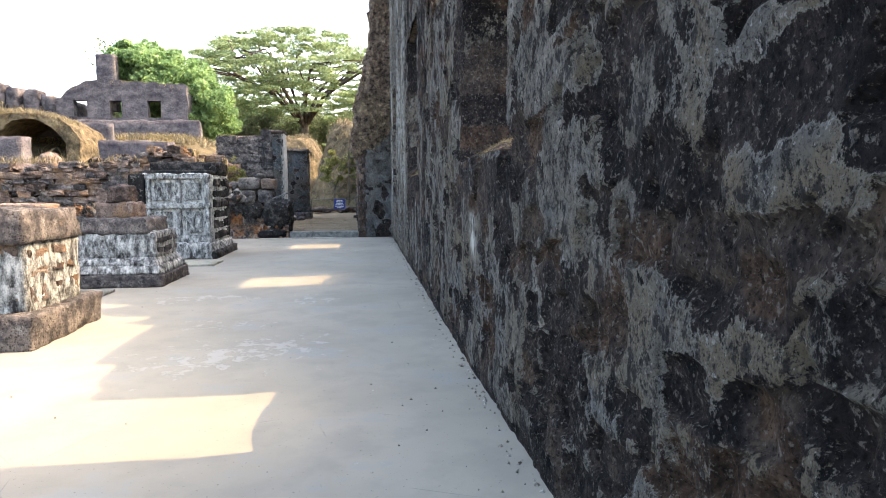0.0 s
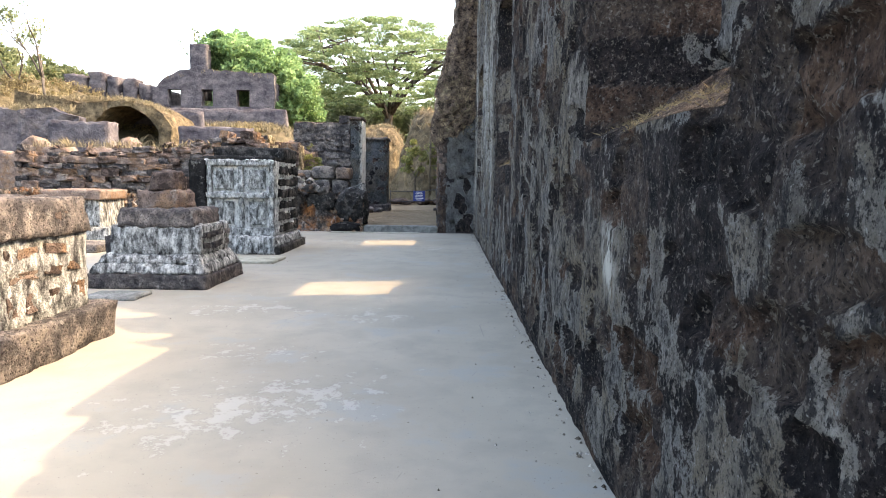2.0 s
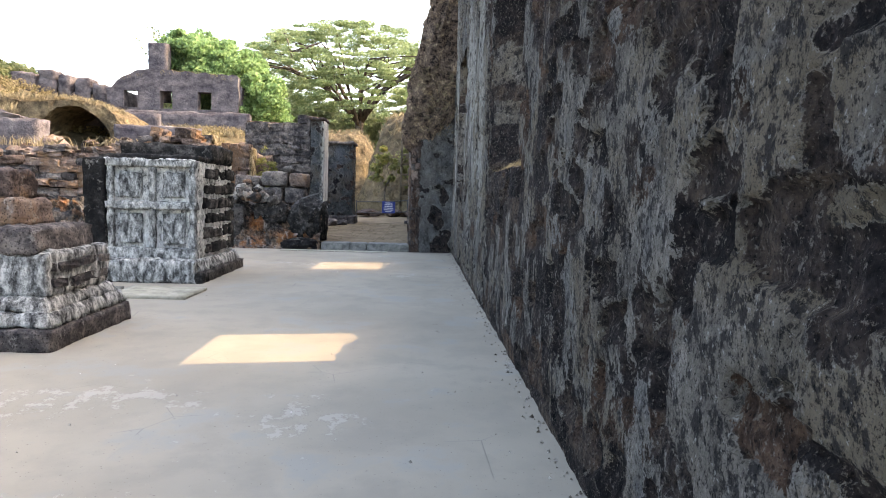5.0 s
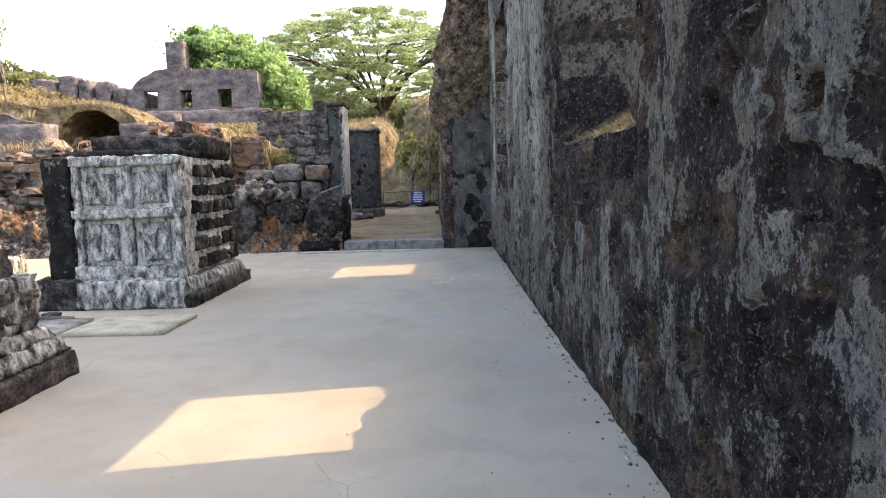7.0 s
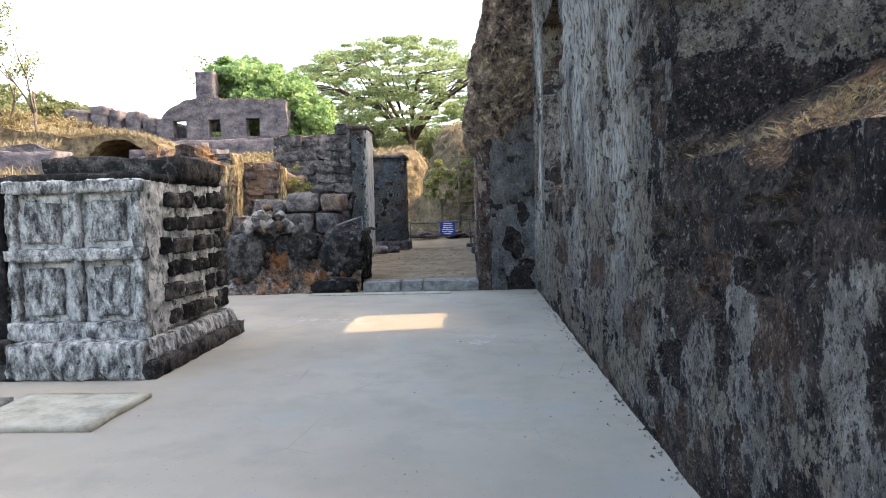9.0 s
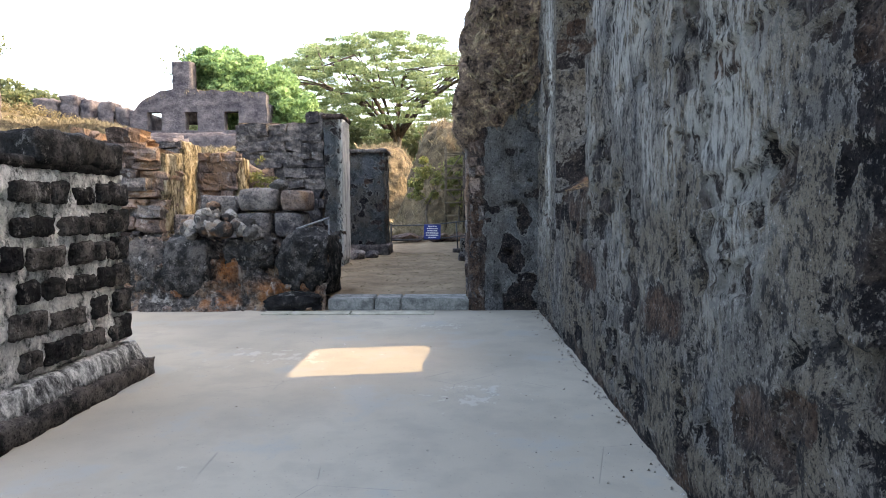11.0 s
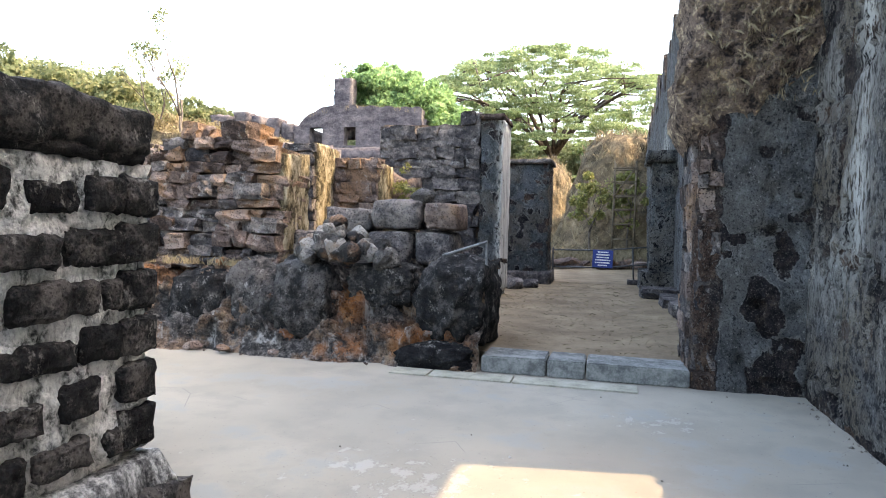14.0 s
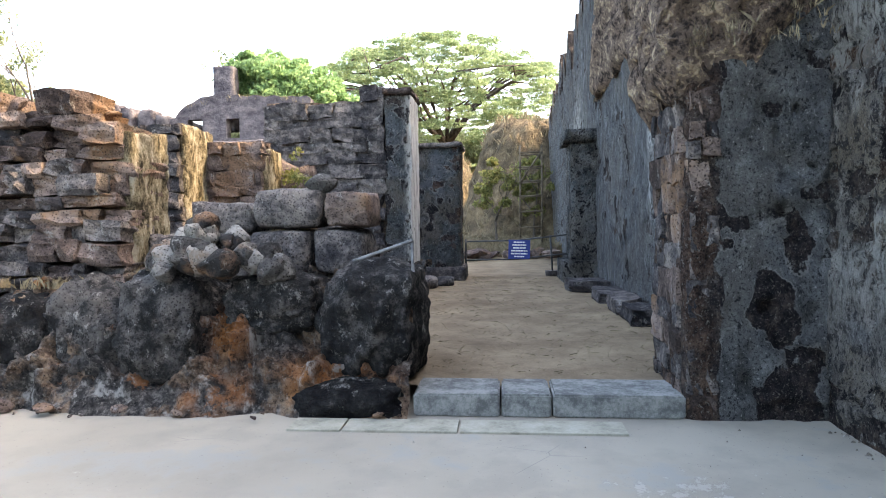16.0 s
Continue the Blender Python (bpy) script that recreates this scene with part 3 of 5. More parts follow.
def sill_dip(y):
    """Ragged window ledge edges, plus an added dip that notches the floor's sun patch."""
    y = np.asarray(y, float)
    p = np.stack([y, y * 0, y * 0], -1)
    return 0.11 * np.exp(-((y - 11.85) / 0.24) ** 4) + 0.06 * np.clip(fbm(p, 4, 3, 6) - 0.5, 0, 1)


def block_masks(u, z, seed, keep, hh=0.30, ll=0.52):
    """Coursed blocks under the plaster: which is bare, each one's tone and the depth of the joints."""
    warp = np.stack([u, z, u * 0 + seed], -1)
    uu = u + (vnoise(warp, 1.4, seed) - 0.5) * 0.35
    zz = z + (vnoise(warp, 1.1, seed + 5) - 0.5) * 0.25
    row = np.floor(zz / hh)
    off = hashed(row.astype(np.int64), 0 * row.astype(np.int64), 0 * row.astype(np.int64), seed)
    col = np.floor(uu / ll + off)
    r = row.astype(np.int64)
    c = col.astype(np.int64)
    rnd = hashed(r, c, 0 * r + 3, seed)
    tone = hashed(r, c, 0 * r + 8, seed)
    fz, fu = zz / hh - row, uu / ll + off - col
    edge = np.minimum(np.minimum(fz, 1 - fz) * hh, np.minimum(fu, 1 - fu) * ll)
    joint = 1 - sstep(0.0, 0.035, edge)
    return sstep(keep - 0.03, keep + 0.03, rnd), tone, joint, edge


def wall_skin(u, z, seed):
    """Relief (m, outwards) and masks of a stretch of old plastered wall."""
    p = np.stack([u, z, 0 * u + seed * 1.7], -1)
    patch = fbm(p * np.array([1, 0.85, 1]), 3.4, 5, seed)
    region = fbm(p, 1.2, 3, seed + 70)
    streak = fbm(p * np.array([1, 0.4, 1]), 5.0, 4, seed + 40)
    keep, tone, joint, edge = block_masks(u, z, seed, np.clip(0.36 + (region - 0.5) * 1.5, 0.05, 0.8), 0.215, 0.40)
    lost = (1 - keep) * sstep(0.0, 0.035, edge + (fbm(p, 11, 3, seed + 8) - 0.5) * 0.09)
    plaster = np.clip(0.75 + (patch - 0.5) * 1.8 + (streak - 0.5) * 1.1 - lost * 0.54, 0, 1)
    hard = sstep(0.42, 0.58, plaster)
    relief = 0.03 * hard + (1 - hard) * ((fbm(p, 9, 5, seed + 3) - 0.5) * 0.11 - 0.02 * joint) + (fbm(p, 2.2, 3, seed + 9) - 0.5) * 0.05 + hard * (fbm(p, 14, 3, seed + 2) - 0.5) * 0.014
    return relief, plaster, tone


# stretches of bare stone (y, height, half length, half height, redness) and of sound plaster
BARE = [(1.25, 1.72, 0.27, 0.10, 0.2), (1.94, 1.57, 0.24, 0.08, 0.1), (2.92, 1.04, 0.3, 0.10, 0.2), (1.39, 1.28, 0.11, 0.08, 1.0), (1.35, 0.96, 0.15, 0.11, 1.0), (4.11, 1.2, 0.25, 0.16, 0.2),
        (3.79, 1.14, 0.13, 0.08, 1.0), (5.9, 1.17, 0.16, 0.08, 0.95), (6.18, 1.36, 0.3, 0.08, 0.3), (5.9, 1.59, 0.25, 0.08, 0.85), (9.59, 1.38, 0.19, 0.1, 1.0), (9.51, 1.85, 0.14, 0.09, 1.0),
        (9.64, 1.65, 0.34, 0.1, 0.2), (10.3, 0.7, 0.16, 0.12, 1.0), (9.92, 1.15, 0.22, 0.1, 0.95), (15.37, 0.93, 0.4, 0.15, 1.0), (14.07, 0.67, 0.3, 0.12, 1.0), (17.84, 0.98, 0.6, 0.17, 0.9)]
SOUND = [(6.36, 2.01, 0.18, 0.12), (6.26, 1.49, 0.14, 0.06), (6.55, 1.16, 0.2, 0.16), (9.24, 1.15, 0.08, 0.12), (9.31, 1.69, 0.12, 0.08), (10.26, 1.59, 0.14, 0.13), (13.55, 1.08, 0.22, 0.15), (2.71, 2.05, 0.22, 0.14), (2.76, 1.34, 0.3, 0.14), (1.23, 1.2, 0.1, 0.06)]


def build_tall_wall():
    cuts = sorted({v for n in NICHES for v in n})
    ys = np.unique(np.round(np.concatenate([np.arange(-4, 0.6, 0.06), np.arange(0.6, 22.45, 0.024), cuts]), 4))
    ys = np.concatenate([[-9, -7, -5.5], ys])
    zs = np.unique(np.round(np.concatenate([np.arange(-0.04, 2.7, 0.024), np.arange(2.7, 3.6, 0.045), np.arange(3.6, 9.0, 0.13), [SILL_IN, LINTEL, 9.0]]), 4))
    gy, gz = np.meshgrid(ys, zs, indexing="ij")
    relief, plaster, tone = wall_skin(gy, gz, 21)
    # the foot of the wall is bare and ragged, the far stretch keeps more of its coat
    foot = np.exp(-np.clip(gz, 0, 9) / 0.10)
    plaster = np.clip(plaster + 0.12 * sstep(13.5, 18, gy) - 0.10 * np.exp(-((gy - 12.5) / 2.0) ** 2) - 0.7 * foot - 0.12 * sstep(13, 9, gy), 0, 1)
    relief = relief + foot * (0.0 + 0.05 * (fbm(np.stack([gy, gz, gz * 0], -1), 3, 3, 77) - 0.3))
    pale = np.exp(-(((gy - 5.22 - 0.3 * (gz - 1.1)) / 0.10) ** 2) - ((gz - 1.13) / 0.17) ** 4)
    pale = pale + 0.7 * np.exp(-((gy - 20.3) / 0.22) ** 2) * sstep(1.2, 2.2, gz) * sstep(5, 3.8, gz)
    # plaster lost round the second window, better kept farther on
    plaster = np.clip(plaster - 0.18 * sstep(8.6, 9.6, gy) * sstep(13.4, 12.6, gy) + 0.06 * sstep(13.3, 14.2, gy) + 0.5 * (fbm(np.stack([gy, gz, gz * 0 + 4], -1), 2.4, 4, 63) - 0.5), 0, 1)
    pale = pale + 0.5 * sstep(0.4, 0.6, fbm(np.stack([gy, gz * 0.5, gz * 0 + 2], -1), 2.0, 4, 64)) * (sstep(13.6, 14.4, gy) * sstep(18.0, 17.4, gy) + sstep(19.7, 20.1, gy)) * sstep(0.5, 1.6, gz)
    wob = np.stack([gy, gz, gz * 0 + 6], -1)
    wy, wz = gy + (fbm(wob, 5, 4, 90) - 0.5) * 0.22, gz + (fbm(wob, 5, 4, 91) - 0.5) * 0.16
    for cy_, cz_, ry, rz in SOUND:
        plaster = np.maximum(plaster, 0.9 * np.exp(-((wy - cy_) / ry) ** 4 - ((wz - cz_) / rz) ** 4))
    for cy_, cz_, ry, rz, red in BARE:
        w = np.exp(-((wy - cy_) / ry) ** 4 - ((wz - cz_) / rz) ** 4)
        plaster = plaster * (1 - w)
        tone = tone * (1 - w) + red * w
        relief = relief - 0.02 * w
    for hy, hz, r in HOLES:
        w = np.exp(-((np.abs(gy - hy) / (r * 1.1)) ** 4) - ((np.abs(gz - hz) / r) ** 4))
        relief = relief - 0.16 * w
        plaster = plaster * (1 - w)
    for y0, y1, _, _ in NICHES:
        ledge = np.exp(-((gz - (SILL_IN - 0.22)) / 0.2) ** 4) * sstep(y0 - 0.5, y0 + 0.1, gy) * sstep(y1 + 0.2, y1 - 0.1, gy)
        plaster = np.clip(plaster - 0.5 * ledge, 0, 1)
    relief = relief * (0.25 + 0.75 * sstep(0.0, 0.2, gz))
    h = wall_top(gy)
    z = np.where(gz > LINTEL, LINTEL + (gz - LINTEL) * (np.maximum(h, LINTEL) - LINTEL) / (9.0 - LINTEL), gz)
    z = np.minimum(z, h)
    z = z - sill_dip(gy) * np.clip(1 - np.abs(gz - SILL_IN) / 0.35, 0, 1) * (gz <= SILL_IN + 0.001)
    x = WX + 0.05 * np.clip((6 - gy) / 6, 0, 1) - relief
    xo = OUT + (fbm(np.stack([gy, gz, gz * 0 + 9], -1), 1.2, 4, 31) - 0.5) * 0.1
    cy, cz = (ys[:-1] + ys[1:]) / 2, (zs[:-1] + zs[1:]) / 2
    mid_y, mid_z = np.meshgrid(cy, cz, indexing="ij")
    keep_in, keep_out = np.ones(mid_y.shape, bool), np.ones(mid_y.shape, bool)
    for k, (y0, y1, o0, o1) in enumerate(NICHES):
        head_z = LINTEL if k else 99
        keep_in &= ~((mid_y > y0) & (mid_y < y1) & (mid_z > SILL_IN) & (mid_z < head_z))
        keep_out &= ~((mid_y > o0) & (mid_y < o1) & (mid_z > SILL_OUT) & (mid_z < head_z))
    nu, nv = len(ys), len(zs)
    inner = np.stack([x, gy, z], -1).reshape(-1, 3)
    outer = np.stack([xo, gy, z], -1).reshape(-1, 3)
    verts, faces = [inner, outer], [grid_faces(nu, nv, keep_in, True), grid_faces(nu, nv, keep_out) + nu * nv]
    masks = [np.stack([plaster, tone, pale], -1).reshape(-1, 3), np.zeros((nu * nv, 3)) + 0.3]
    # the broken top and the two ends
    i = np.arange(nu - 1)
    i = i[(ys[:-1] < NICHES[0][2] - 0.001) | (ys[:-1] > NICHES[0][3] - 0.001)]
    a = i * nv + nv - 1
    faces.append(np.stack([a, a + nu * nv, a + nv + nu * nv, a + nv], 1)[:, ::-1])
    for u in (0, nu - 1):
        a = u * nv + np.arange(nv - 1)
        f = np.stack([a, a + 1, a + 1 + nu * nv, a + nu * nv], 1)
        faces.append(f if u else f[:, ::-1])
    count = 2 * nu * nv

    def sheet(edge_fn, n_along, n_deep, seed, mask_level, flip):
        nonlocal count
        s, t = np.meshgrid(np.linspace(0, 1, n_along), np.linspace(0, 1, n_deep), indexing="ij")
        p = edge_fn(s, t)
        inside = np.sin(np.pi * np.clip(t, 0, 1)) ** 0.5
        q = p.reshape(-1, 3)
        d = (fbm(q, 2.5, 4, seed) - 0.5) * 0.12 * inside.ravel()
        verts.append(q + d[:, None] * np.array([0, 1.0 if seed % 2 else 0.5, 1.0 if seed % 2 == 0 else 0.3]))
        rel, pl, tn = wall_skin(q[:, 0] + q[:, 1], q[:, 2], seed)
        masks.append(np.stack([np.clip(pl + mask_level, 0, 1), tn, tn * 0], -1))
        faces.append(grid_faces(n_along, n_deep, flip=flip) + count)
        count += n_along * n_deep

    def face_x(y, zz):
        iy, iz = int(np.argmin(np.abs(ys - y))), np.clip(np.searchsorted(zs, zz), 0, nv - 1)
        return x[iy, iz]

    for k, (y0, y1, o0, o1) in enumerate(NICHES):
        peak = LINTEL if k else 3.2
        for yi, yo, flip, sd in ((y0, o0, True, 51 + 2 * k), (y1, o1, False, 61 + 2 * k)):
            def jamb(s, t, yi=yi, yo=yo, peak=peak):
                z0 = SILL_IN - 0.1 + (SILL_OUT - SILL_IN) * t
                zz = z0 + (peak - z0) * s
                xin = face_x(yi, zz)
                return np.stack([xin + (OUT - xin) * t, yi + (yo - yi) * t, zz], -1)
            # first two niches: bare dark stone, deepened in colour for the recess's shade
            sheet(jamb, 74, 30, sd, (-0.4, -0.22, 0.12)[k], flip)

        def ledge(s, t, y0=y0, y1=y1, o0=o0, o1=o1):
            a, b = y0 + (o0 - y0) * t, y1 + (o1 - y1) * t
            yy = a + (b - a) * s
            front = np.interp(yy, ys, x[:, int(np.argmin(np.abs(zs - SILL_IN)))])
            return np.stack([front + (OUT - front) * t, yy, SILL_IN - sill_dip(yy) * (1 - t) ** 2 + (SILL_OUT - SILL_IN) * t + 0.002 + 0.22 * (fbm(np.stack([front * 0 + 9 * t, yy * 1.1, 0 * yy], -1), 1.0, 4, 17) - 0.5) * np.clip(4 * t * (1 - t), 0, 1) * np.clip(8 * s * (1 - s), 0, 1)], -1)
        sheet(ledge, 60, 30, 72 + 2 * k, -0.6, True)

        def head(s, t, y0=y0, y1=y1, o0=o0, o1=o1):
            a, b = y0 + (o0 - y0) * t, y1 + (o1 - y1) * t
            return np.stack([WX + (OUT - WX) * t, a + (b - a) * s, LINTEL + 0 * s], -1)
        if k:
            sheet(head, 20, 12, 82 + 2 * k, 0.1, False)
    v = np.concatenate(verts)
    me = mesh_of("wall_east", v, np.concatenate(faces), True)
    mk = np.concatenate(masks)
    set_masks(me, plaster=mk[:, 0], tone=mk[:, 1], pale=mk[:, 2])
    ob = part("wall_east", me, PLASTER)
    tagged(ob, "tall ruined wall with peeling grey plaster over black stone and deep window niches", "wall", kind="structure")


build_tall_wall()


def skin_wall(name, x0, x1, y0, y1, z0, top_fn, seed, label, step=0.06, parent=None, extra=0.0, amp=1.0, cat="wall", kind="structure", coat=None):
    """A plastered wall block with uneven skin on its four sides and a broken top."""
    verts, faces, masks, n = [], [], [], 0
    zc = np.linspace(0, 1, max(3, int((top_fn((x0 + x1) / 2, (y0 + y1) / 2) - z0) / step)))
    sides = [((x0, y0), (x1, y0), (0, -1)), ((x1, y0), (x1, y1), (1, 0)), ((x1, y1), (x0, y1), (0, 1)), ((x0, y1), (x0, y0), (-1, 0))]
    for k, (a, b, nrm) in enumerate(sides):
        ln = math.hypot(b[0] - a[0], b[1] - a[1])
        s = np.linspace(0, 1, max(3, int(ln / step)))
        S, T = np.meshgrid(s, zc, indexing="ij")
        px, py = a[0] + (b[0] - a[0]) * S, a[1] + (b[1] - a[1]) * S
        hh = np.array([top_fn(p, q) for p, q in zip(px.ravel(), py.ravel())]).reshape(px.shape)
        pz = z0 + (hh - z0) * T
        rel, pl, tn = wall_skin(px + py + k * 7.3, pz, seed)
        fade = np.clip(np.minimum(S, 1 - S) * ln / 0.05, 0, 1)
        rel = rel * fade * amp
        verts.append(np.stack([px + nrm[0] * rel, py + nrm[1] * rel, pz], -1).reshape(-1, 3))
        masks.append(np.stack([np.clip(pl + extra, 0, 1), tn, tn * 0], -1).reshape(-1, 3))
        faces.append(grid_faces(len(s), len(zc), flip=True) + n)
        n += px.size
    m = max(3, int((x1 - x0) / step)), max(3, int((y1 - y0) / step))
    S, T = np.meshgrid(np.linspace(0, 1, m[0]), np.linspace(0, 1, m[1]), indexing="ij")
    px, py = x0 + (x1 - x0) * S, y0 + (y1 - y0) * T
    pz = np.array([top_fn(p, q) for p, q in zip(px.ravel(), py.ravel())]).reshape(px.shape)
    verts.append(np.stack([px, py, pz], -1).reshape(-1, 3))
    masks.append(np.stack([pz * 0 + 0.1, pz * 0 + 0.3, pz * 0], -1).reshape(-1, 3))
    faces.append(grid_faces(*m, flip=True) + n)
    me = mesh_of(name, np.concatenate(verts), np.concatenate(faces), True)
    mk = np.concatenate(masks)
    set_masks(me, plaster=mk[:, 0], tone=mk[:, 1], pale=mk[:, 2])
    bm = bmesh.new()
    bm.from_mesh(me)
    bmesh.ops.remove_doubles(bm, verts=bm.verts[:], dist=0.004)
    bm.to_mesh(me)
    bm.free()
    ob = part(name, me, coat or PLASTER, parent)
    if parent is None:
        tagged(ob, label, cat, kind=kind)
    return ob


def ragged(base, amp, seed, scale=2.0):
    def fn(x, y):
        p = np.array([[x, y, seed]])
        return base + float(fbm(p, scale, 3, seed)[0] - 0.5) * 2 * amp + float(np.round(vnoise(p, 1.7, seed + 4)[0] * 3) / 3 - 0.5) * amp
    return fn


def build_passage():
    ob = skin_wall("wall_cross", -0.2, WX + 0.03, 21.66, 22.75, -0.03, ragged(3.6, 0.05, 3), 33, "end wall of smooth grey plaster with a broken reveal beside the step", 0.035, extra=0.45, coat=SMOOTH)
    # the plaster stops at a bare brown quoin on its free end
    co = np.array([v.co[:] for v in ob.data.vertices])
    bare = sstep(0.12, -0.02, co[:, 0] + (fbm(co, 4, 3, 8) - 0.5) * 0.25)
    pl = np.empty(len(co), np.float32)
    ob.data.attributes["plaster"].data.foreach_get("value", pl)
    ob.data.attributes["plaster"].data.foreach_set("value", (pl * (1 - 0.8 * bare)).astype(np.float32))
    ob.data.attributes["tone"].data.foreach_set("value", np.clip(0.35 + 0.5 * bare + (fbm(co, 5, 3, 9) - 0.5) * 0.5, 0, 1).astype(np.float32))
    pl = pl * (1 - 0.8 * bare)
    for cx, cz, r, cut in ((0.42, 0.95, 0.17, 1.0), (0.5, 0.72, 0.13, 0.9), (0.15, 1.55, 0.12, 0.9), (0.65, 1.35, 0.16, 0.6), (0.55, 0.1, 0.25, 1.0), (0.75, 0.45, 0.15, 0.6)):
        d = np.hypot(co[:, 0] - cx + (fbm(co, 5, 3, 21) - 0.5) * 0.3, (co[:, 2] - cz) * 0.75 + (fbm(co, 6, 3, 22) - 0.5) * 0.3) / r
        pl = pl * (1 - cut * np.exp(-d ** 4))
    ob.data.attributes["plaster"].data.foreach_set("value", pl.astype(np.float32))
    pit = np.zeros(len(co))
    for cx, cz, r in ((0.53, 1.68, 0.045), (0.62, 2.45, 0.03), (0.42, 0.9, 0.07), (0.74, 2.0, 0.03)):
        pit += np.exp(-((np.abs(co[:, 0] - cx) / r) ** 4) - (np.abs(co[:, 2] - cz) / (r * 0.8)) ** 4)
    co[:, 1] += np.where(co[:, 1] < 21.8, 0.12 * np.clip(pit, 0, 1), 0)
    ob.data.vertices.foreach_set("co", co.ravel())
    quoin = empty("wall_quoin", "rough brown quoin stones at the free end of the plastered wall", "quoin", kind="structure")
    courses(quoin, -0.2, 0.04, 0.0, lambda u: 2.65, 21.76, "x", LATERITE, 0.2, (0.12, 0.3), 0.22, 0.015, 0.02, 300, 0.0, (DARK, LATERITE))
    courses(quoin, 21.75, 22.7, 0.0, lambda u: 2.65, -0.13, "y", LATERITE, 0.22, (0.2, 0.4), 0.2, 0.015, 0.02, 300, 0.0, (DARK, LATERITE))
    # the torn upper mass that hangs over it
    me = rough_box(-0.2, 1.0, 21.55, 23.0, 2.5, 9.0, 0.05, 0.10, 2.2, 5)
    co = np.array([v.co[:] for v in me.vertices])
    f = np.clip((co[:, 2] - 2.5) / 6.5, 0, 1)
    left = np.interp(co[:, 2], [2.4, 2.8, 3.3, 3.9, 4.5, 4.8, 5.4, 6.2, 9], [0.02, -0.16, -0.2, -0.06, 0.02, 0.12, 0.2, 0.42, 0.7])
    right_weight = np.clip((1.0 - co[:, 0]) / 1.2, 0, 1)
    co[:, 2] += (1 - f) * np.clip(co[:, 0] + 0.1, 0, 1) ** 1.5 * 1.0 * (1 - sstep(2.5, 5.0, co[:, 2]))
    co[:, 0] += left * right_weight + (np.round(vnoise(co * np.array([0, 1, 1]), 2.6, 4) * 3) / 3 - 0.5) * 0.14 * right_weight
    co[:, 1] += -0.07 * np.exp(-((co[:, 2] - 3.2) / 0.9) ** 2) * right_weight * (co[:, 1] < 22.3) + (fbm(co, 1.6, 4, 12) - 0.5) * 0.22 + (np.abs(fbm(co, 5, 4, 13) - 0.5) - 0.1) * 0.3 + (np.abs(fbm(co * np.array([1, 1, 1.7]), 9, 3, 14) - 0.5) - 0.1) * 0.22
    co[:, 1] += 0.16 * (1 - sstep(2.45, 3.3, co[:, 2])) * (co[:, 1] < 22.2)
    me.vertices.foreach_set("co", co.ravel())
    ob = part("wall_cross_top", me, OVERGROWN)
    tagged(ob, "torn brown masonry overgrown with dry creepers above the plaster", "wall", kind="structure")
    tufts("hanging_creeper", np.stack([np.random.default_rng(3).uniform(-0.3, 0.8, 160), np.random.default_rng(4).uniform(21.36, 21.5, 160), np.random.default_rng(5).uniform(2.9, 4.6, 160)], 1), 0.10, 6, STRAW, "dry creeper and grass stems hanging on the torn masonry", "creeper", 0.7, 6)
    top = lambda x, y: float(np.interp(y, [22, 26, 30, 33.5, 35, 36, 38, 40.3, 44, 47.4, 48.5], [9, 8.6, 8.0, 7.4, 7.4, 6.4, 6.9, 6.8, 6.4, 5.6, 4.6])) + 0.3 * (math.sin(5.1 * y) + math.sin(2.3 * y + 1)) + 0.5 * (round(2 * math.sin(3.7 * y + math.sin(9 * y))) / 2)
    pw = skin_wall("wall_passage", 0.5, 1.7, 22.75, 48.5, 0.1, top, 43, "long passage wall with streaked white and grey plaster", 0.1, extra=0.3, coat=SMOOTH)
    co = np.array([v.co[:] for v in pw.data.vertices])
    y, z = co[:, 1], co[:, 2]
    pale = 1.4 * np.exp(-((y - 26.0) / 0.22) ** 2) * sstep(1.0, 2.0, z) + np.exp(-((y - 24.6) / 0.7) ** 2) * np.exp(-((z - 1.9) / 0.9) ** 2) * 0.8 + np.exp(-((y - 35.5) / 1.2) ** 2) * np.exp(-((z - 3.6) / 1.3) ** 2)
    pale = pale * sstep(0.34, 0.52, fbm(co * np.array([1, 1, 0.3]), 3.5, 4, 99))
    pw.data.attributes["pale"].data.foreach_set("value", np.clip(pale, 0, 1).astype(np.float32))
    ob = part("wall_passage_top", rough_box(0.36, 1.5, 22.9, 31.5, 4.2, 8.4, 0.16, 0.2, 1.4, 15, lambda x, y: 8.6 + 0.4 * math.sin(2 * y)), OVERGROWN)
    tagged(ob, "torn brown masonry with hanging dry roots along the wall head", "wall", kind="structure")
    # pilaster on the passage wall
    pil = empty("pilaster", "dark plastered wall pilaster with moulded cap and worn base", "pilaster", at=(0.3, 32.2, 0.15))
    for nm, dims, sd in (("shaft", (-0.10, 0.75, 31.6, 32.9, 0.6, 3.4), 1), ("base", (-0.32, 0.8, 31.4, 33.05, 0.1, 0.66), 2), ("cap", (-0.24, 0.8, 31.5, 33.0, 3.36, 3.66), 3)):
        me = rough_box(*dims, 0.1, 0.03, 3, sd)
        set_masks(me, plaster=[0.55] * len(me.vertices), tone=[0.3] * len(me.vertices), pale=[0.0] * len(me.vertices))
        o = part(nm, me, DARKCOAT, pil)
        o.matrix_parent_inverse = Matrix.Translation((-0.3, -32.2, -0.15))
